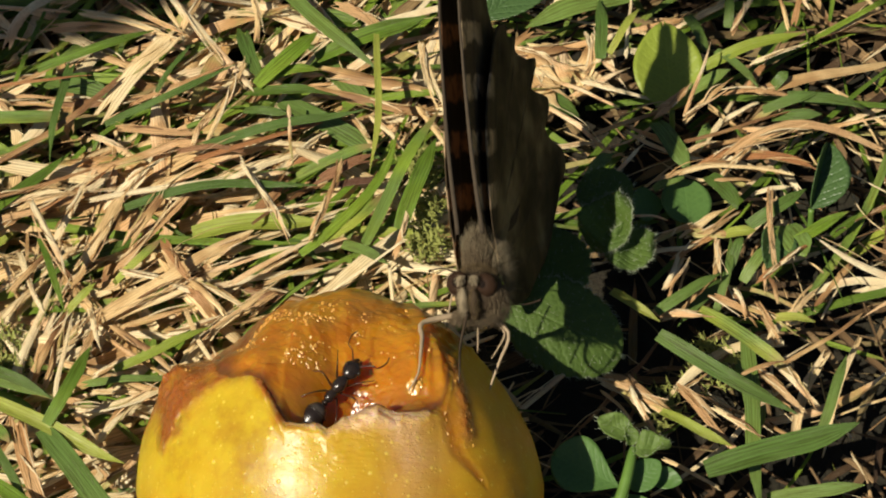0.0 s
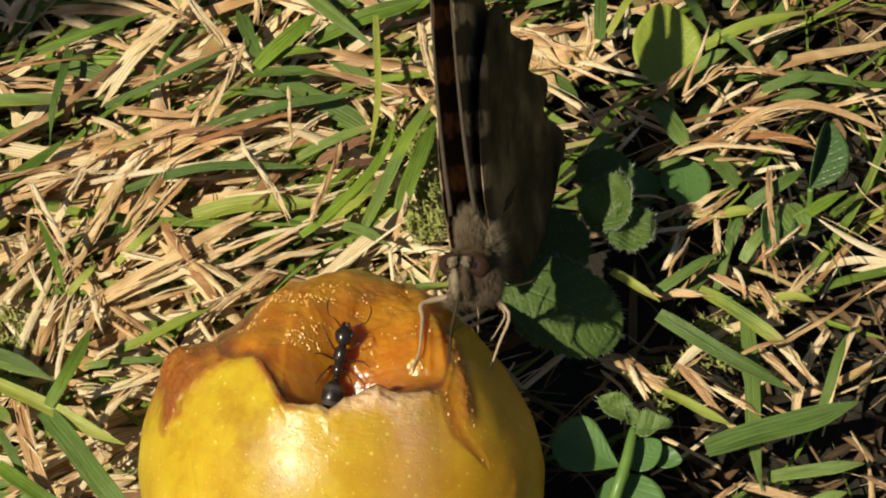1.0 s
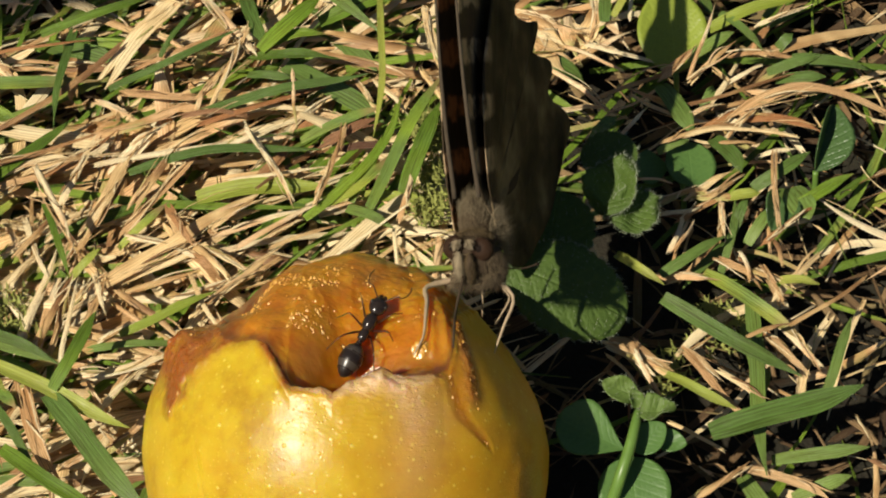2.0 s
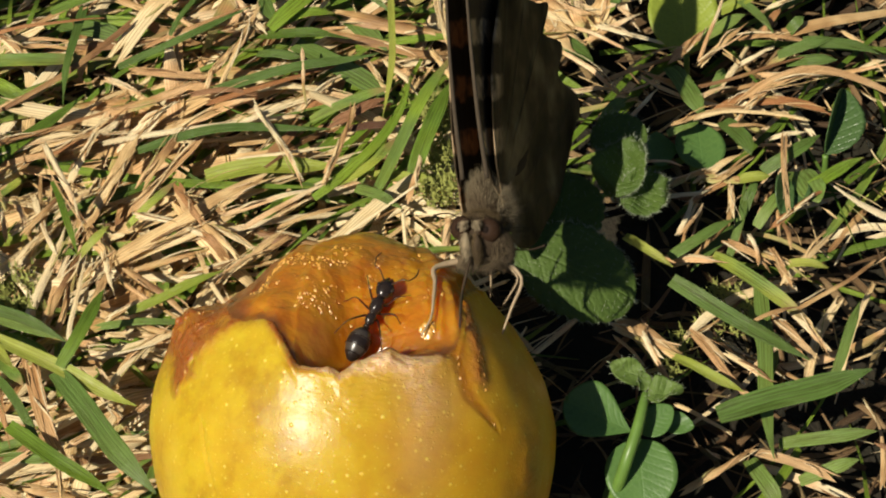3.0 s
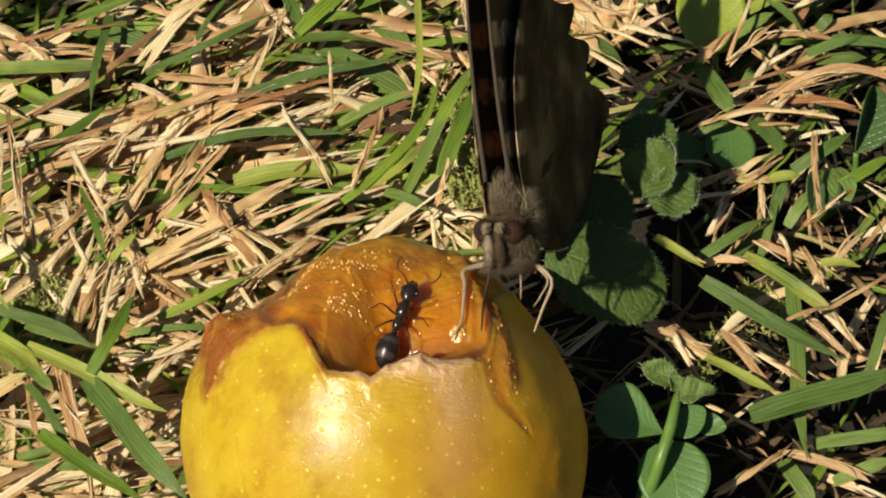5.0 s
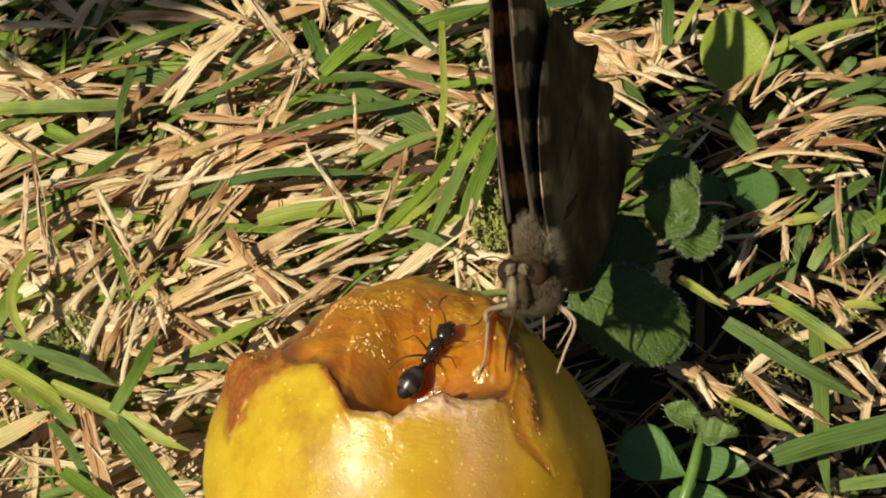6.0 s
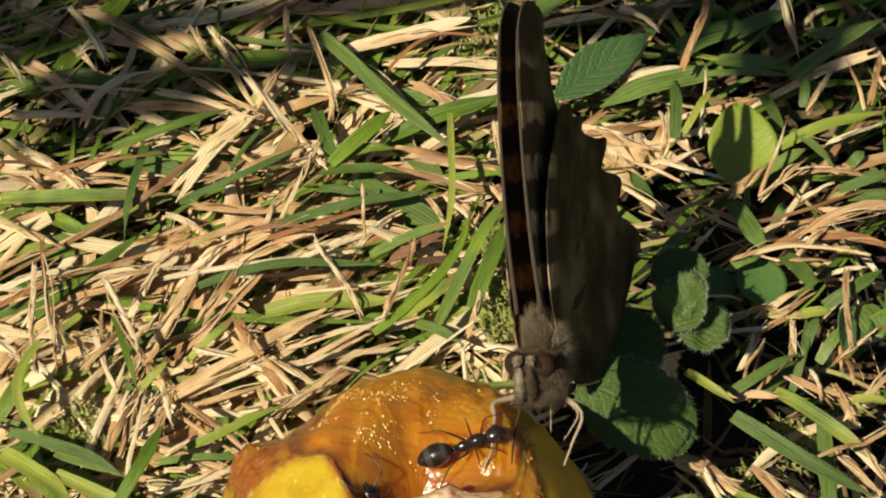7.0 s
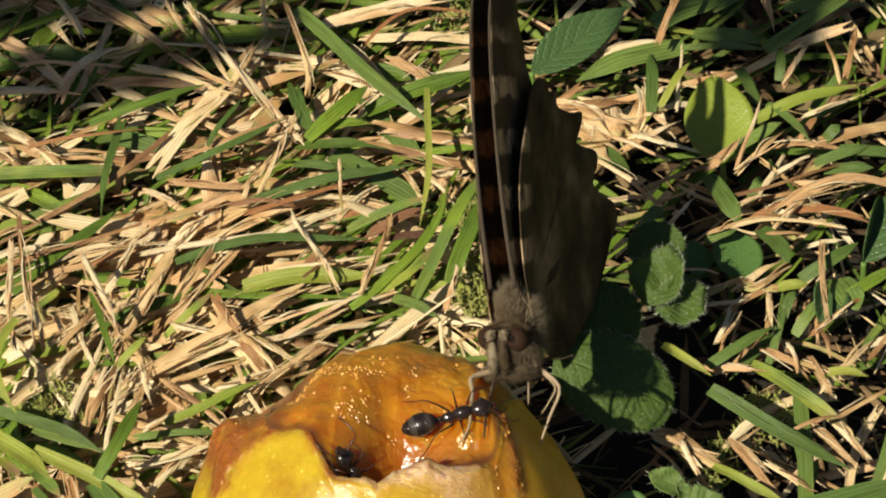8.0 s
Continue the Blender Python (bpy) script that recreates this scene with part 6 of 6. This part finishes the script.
def butterfly():
    root = new("butterfly")
    tagged(root, "butterfly with closed mottled grey wings feeding on the fruit", "butterfly")
    thorax = ball("thorax", (0.35 * MM, 1.0 * MM, -1.0 * MM), (1.45 * MM, 3.0 * MM, 2.5 * MM), m_fur_dark, root, (14, 0, 0), rough=0.12)
    furry(thorax, "thorax_fur", (0.35, 0.9, -0.9), (1.4, 2.9, 2.4), 5200, 0.6, 3, m_fur_grey, (0.3, -0.7, 2.4), 0.013)
    furry(thorax, "crest_fur", (0.5, -0.6, 0.2), (1.2, 1.2, 1.5), 1000, 0.95, 5, m_collar, (0.1, -0.5, 2.6), 0.012)
    furry(thorax, "collar_fur", (2.0, 0.3, -2.2), (0.5, 1.6, 2.4), 1100, 1.25, 15, m_collar, (1.5, -0.8, 0.4), 0.012)
    abdomen = ball("abdomen", (0.2 * MM, 8.5 * MM, 2.2 * MM), (1.5 * MM, 6.4 * MM, 1.6 * MM), m_fur_dark, root, (22, 0, 0), rough=0.1)
    head = ball("head", (0.85 * MM, -2.6 * MM, -3.5 * MM), (1.95 * MM, 1.9 * MM, 2.0 * MM), m_fur_dark, root, rough=0.12)
    furry(head, "brow_fur", (0.8, -2.8, -1.9), (1.7, 1.3, 0.8), 1600, 0.4, 14, m_thorax_fur, (0, -1.2, 1.2), 0.014)
    furry(head, "cheek_fur", (2.2, -2.4, -4.0), (1.0, 1.5, 1.6), 1900, 0.85, 16, m_fur_grey, (0.5, -0.6, -2.0), 0.014)
    furry(head, "chin_fur", (0.6, -2.8, -5.0), (2.1, 1.5, 0.7), 1700, 0.8, 4, m_fur_grey, (0, -0.6, -2.0), 0.014)
    for x, z in ((-0.45, -2.35), (1.80, -2.60)):
        eye = ball("eye", (x * MM, -3.75 * MM, z * MM), (0.98 * MM, 0.80 * MM, 1.02 * MM), m_eye, head, label="dark brown hairy compound eye")
        furry(eye, "eye_hairs", (x, -3.75, z), (0.96, 0.78, 1.0), 300, 0.22, 21, m_eye_hair, (0, -0.3, -0.2), 0.014)
        ball("pupil", ((x - 0.05) * MM, -4.47 * MM, (z + 0.10) * MM), (0.30 * MM, 0.10 * MM, 0.34 * MM), m_pupil, eye, seg=14)
    # pale tufts over the mouth, and the palps that hang from it
    for x, bend in ((0.30, -0.55), (0.95, 0.45)):
        tuft = tube("tuft", [Vector(p) * MM for p in ((x, -4.5, -1.75), (x + bend * 0.5, -4.9, -1.9), (x + bend, -4.95, -2.5))], [0.00012, 0.00015, 0.00006], m_palp, head, "pale buff tuft between the eyes")
        furry(tuft, "tuft_fur", (x + bend * 0.4, -4.85, -2.0), (0.28, 0.2, 0.3), 160, 0.4, 9, m_palp, (bend, -0.2, -0.6))
    for x, z, w, material, label in ((0.12, -3.75, 0.36, m_palp, "cream furry palp"), (1.05, -3.9, 0.34, m_fur_dark, "dark brown furry palp")):
        palp = ball("palp", (x * MM, -4.75 * MM, z * MM), (w * MM, 0.5 * MM, 1.15 * MM), material, head, (8, 4, 0), label, 16, 0.15)
        furry(palp, "palp_fur", (x, -4.75, z), (w, 0.5, 1.15), 420, 0.45, 8, m_palp if material is m_palp else m_thorax_fur, (0, -0.2, -1.0))
    tube("proboscis", [Vector(p) * MM for p in ((0.4, -4.8, -4.6), (0.05, -6.2, -7.0), (0.8, -9.5, -8.1), (1.0, -10.8, -9.5))], [0.00014, 0.00012, 0.00011, 0.00007], m_fur_dark, head, "dark thin proboscis dipping into the pulp")
    for line in (((2.2, -3.2, -3.2), (3.0, -2.0, -4.3), (4.2, -0.5, -4.6), (5.2, 0.4, -4.4)), ((-0.6, -3.4, -1.6), (-1.6, -3.0, -1.2), (-2.6, -2.4, -1.2), (-3.4, -1.6, -1.4))):
        a = tube("antenna", [Vector(p) * MM for p in line], [0.00008, 0.00006, 0.00006, 0.00009], m_fur_dark, head)
        ball("club", Vector(line[-1]) * MM, (0.12 * MM, 0.4 * MM, 0.12 * MM), m_fur_dark, a, seg=12)
    for line, w in ((((0.2, -3.0, -5.0), (-2.0, -5.0, -5.3), (-1.5, -6.8, -6.3), (-1.0, -8.9, -7.4), (-0.8, -10.4, -8.7), (-1.3, -11.5, -9.9)), 1.7),
                    (((1.9, -2.0, -4.6), (4.35, -2.42, -6.6), (3.7, -3.4, -8.9), (2.75, -3.6, -11.2), (2.6, -3.4, -12.6)), 1.2),
                    (((2.9, -2.2, -5.4), (4.0, -2.3, -6.7), (3.4, -2.9, -8.0), (2.9, -3.0, -8.7)), 0.9),
                    (((1.5, -1.8, -4.4), (1.65, -2.0, -6.2), (1.3, -1.4, -8.3)), 1.3),
                    (((-0.6, -0.8, -3.0), (-1.2, -1.0, -5.4), (-1.4, -1.6, -7.6)), 0.9)):
        k = [0.46, 0.36, 0.28, 0.18, 0.10] if len(line) >= 5 else [0.36, 0.26, 0.20, 0.1][-len(line):]
        leg = tube("leg", [Vector(p) * MM for p in line], [x * w * MM * 0.35 for x in k], m_leg, root, "pale buff hairy leg", steps=4)
        hr = random.Random(len(line))
        hv, hf = [], []
        for seg in range(len(line) - 1):
            for _ in range(max(8, 46 - 9 * seg)):
                at = Vector(line[seg]).lerp(Vector(line[seg + 1]), hr.random())
                way = (Vector(line[seg + 1]) - Vector(line[seg])).normalized() * 0.8 + Vector((hr.gauss(0, 0.6), hr.gauss(0, 0.6), hr.gauss(0, 0.6)))
                side = way.orthogonal().normalized() * 0.02
                b = len(hv)
                hv += [(at + side) * MM, (at - side) * MM, (at + way.normalized() * hr.uniform(0.2, 0.42)) * MM]
                hf.append((b, b + 1, b + 2))
        fuzz = mesh_object("leg_hairs", hv, hf, m_fur_grey, leg)
        fuzz["kind"] = "stuff"
    fl = wing("forewing", FORE, -0.55, 0.004, -0.25, m_wing_in, root, "black and orange banded upper side of the wing")
    fr = wing("forewing", FORE, 1.05, -0.018, 0.25, m_wing_out, root, "mottled brown forewing with tan patches")
    hl = wing("hindwing", HIND, -1.2, 0.0, -0.5, m_wing_out, root, "mottled grey-brown hindwing with ragged edge")
    hr = wing("hindwing", HIND, 1.35, 0.0, 0.5, m_wing_out, root, "mottled grey-brown hindwing with ragged edge")
    for ob, x0, lean, bulge in ((fl, -0.55, 0.004, -0.25), (fr, 1.05, -0.018, 0.25)):
        edge = [Vector((x0 + bulge + lean * z, y, z)) * MM for y, z in FORE[1:9]]
        tube("wing_edge", edge, [0.0002, 0.00018, 0.00015, 0.00012, 0.0001, 0.0001, 0.00008, 0.00006], m_edge, ob, "grey-brown thickened front edge of the wing")
    return root


insect = butterfly()
BASE = pose(0.00974, 0.01581, 0.02802, -54.2, -18.89, -8.35)


# ---- the ants ----
def ant(label):
    """Head towards +y, feet on z = 0, about 7 mm long."""
    root = new("ant")
    root.scale = (1.1, 1.1, 1.1)
    tagged(root, label, "ant", "ants in the hole")
    head = ball("head", (0, 2.55 * MM, 1.05 * MM), (0.68 * MM, 0.80 * MM, 0.52 * MM), m_ant, root, (-12, 0, 0), pinch=0.12)
    for s in (-1, 1):
        ball("eye", (s * 0.55 * MM, 2.65 * MM, 1.3 * MM), (0.14 * MM, 0.2 * MM, 0.16 * MM), m_ant, head, seg=12)
        ball("mandible", (s * 0.22 * MM, 3.3 * MM, 0.85 * MM), (0.16 * MM, 0.34 * MM, 0.12 * MM), m_ant_leg, head, (0, 0, s * 28), seg=12)
        tube("antenna", [Vector(p) * MM for p in ((s * 0.25, 3.0, 1.25), (s * 0.9, 3.55, 1.75), (s * 1.35, 3.7, 1.7), (s * 1.6, 4.5, 1.1), (s * 1.5, 5.1, 0.7))], [0.00006, 0.00005, 0.00004, 0.00006, 0.00005], m_ant_leg, head, sides=6)
    ball("thorax", (0, 1.15 * MM, 1.15 * MM), (0.50 * MM, 0.78 * MM, 0.52 * MM), m_ant, root, (8, 0, 0), rough=0.06)
    ball("waist", (0, 0.15 * MM, 0.98 * MM), (0.38 * MM, 0.62 * MM, 0.40 * MM), m_ant, root, rough=0.08)
    ball("petiole", (0, -0.55 * MM, 0.95 * MM), (0.26 * MM, 0.2 * MM, 0.42 * MM), m_ant, root, seg=14)
    gaster = ball("gaster", (0, -2.05 * MM, 1.1 * MM), (0.86 * MM, 1.36 * MM, 0.78 * MM), m_gaster, root, (6, 0, 0), pinch=0.25, seg=32)
    for k, y in enumerate((-1.55, -2.25, -2.85)):
        w = (0.865, 0.85, 0.63)[k]
        ring = [Vector((math.cos(a) * w, y, 1.1 + 0.05 * (y + 2) + math.sin(a) * w * 0.875)) * MM for a in (2 * math.pi * i / 28 for i in range(29))]
        verts, faces = sweep(ring, [0.000028] * len(ring), 5)
        mesh_object("segment_edge", verts, faces, m_ant, gaster)
    for s in (-1, 1):
        for y, knee, foot in ((1.5, (1.15, 2.2, 1.7), (1.75, 3.3, 0.05)), (0.8, (1.5, 0.9, 1.75), (2.5, 0.7, 0.0)), (0.2, (1.3, -1.0, 1.9), (2.4, -2.9, 0.0))):
            ktop = Vector((s * knee[0], knee[1], knee[2]))
            fend = Vector((s * foot[0], foot[1], foot[2]))
            tube("leg", [Vector((s * 0.3, y, 0.75)) * MM, Vector((s * 0.55, y * 1.05, 0.8)) * MM, ktop * MM, ktop.lerp(fend, 0.55) * MM, fend * MM], [0.00008, 0.00009, 0.00005, 0.00004, 0.000025], m_ant_leg, root, sides=6)
    return root


scout = ant("black ant with silvery abdomen walking in the fruit's hole")
second = ant("black ant creeping out of the bottom of the hole")


SWAY = [(0.0, 2.6), (0.5, 1.0), (1.0, 1.3), (1.5, 1.3), (3.0, 1.0), (3.5, 1.5), (4.0, 0.0), (5.5, -0.1), (6.0, 0.0), (6.5, 0.0), (7.0, 0.0), (7.5, -0.1), (8.0, -0.7)]
# seconds, the place of the feet in millimetres, and the turn in degrees
SCOUT = [
    (0.0, -1.11, 1.86, 28.87, 7, 16, -37),
    (0.5, -1.20, 2.04, 28.72, 26, 12, -5),
    (1.0, -0.49, 2.83, 28.45, 20, 8, -9),
    (1.5, 1.19, 4.01, 28.73, 5, 8, -26),
    (3.0, 1.18, 3.63, 28.69, 7, 5, -25),
    (3.5, 1.10, 3.63, 28.70, 8, 6, -24),
    (4.0, 1.17, 3.50, 28.68, 9, 5, -24),
    (5.5, 0.88, 3.65, 28.69, 7, 6, -19),
    (6.0, 1.45, 3.88, 28.75, 5, 5, -33),
    (6.3, 2.65, 3.68, 29.05, 12, 6, -57),
    (6.5, 3.35, 4.05, 29.19, 12, 7, -62),
    (7.0, 3.97, 4.16, 29.38, 13, 8, -73),
    (7.5, 4.44, 3.62, 29.66, 18, 9, -88),
    (8.0, 4.48, 4.44, 29.27, 9, 8, -76),
]
SECOND = [
    (0.0, -1.80, -3.00, 26.40, 6, -11, -72),
    (6.1, -1.80, -3.00, 26.40, 6, -11, -72),
    (6.5, -2.57, -2.14, 27.63, 49, 18, 56),
    (7.0, -2.91, -1.65, 27.97, 49, 18, 56),
    (7.5, -2.89, -1.21, 28.19, 49, 18, 56),
    (8.0, -3.26, -1.22, 28.92, 49, 18, 56),
]


def motions():
    """All that moves but the camera: the butterfly sways on its planted feet, the ants walk."""
    back = pose(0, 25 * MM, 0)
    sway = [(t, back @ pose(0, 0, 0, 0, 0, turn) @ back.inverted()) for t, turn in SWAY]
    walk(insect, [(t, BASE @ m) for t, m in sway])
    for leg in [o for o in insect.children if o.name.startswith("leg")]:
        walk(leg, [(t, m.inverted()) for t, m in sway])
    for who, rows in ((scout, SCOUT), (second, SECOND)):
        walk(who, [(t, pose(x * MM, y * MM, z * MM, rx, ry, rz)) for t, x, y, z, rx, ry, rz in rows])


motions()
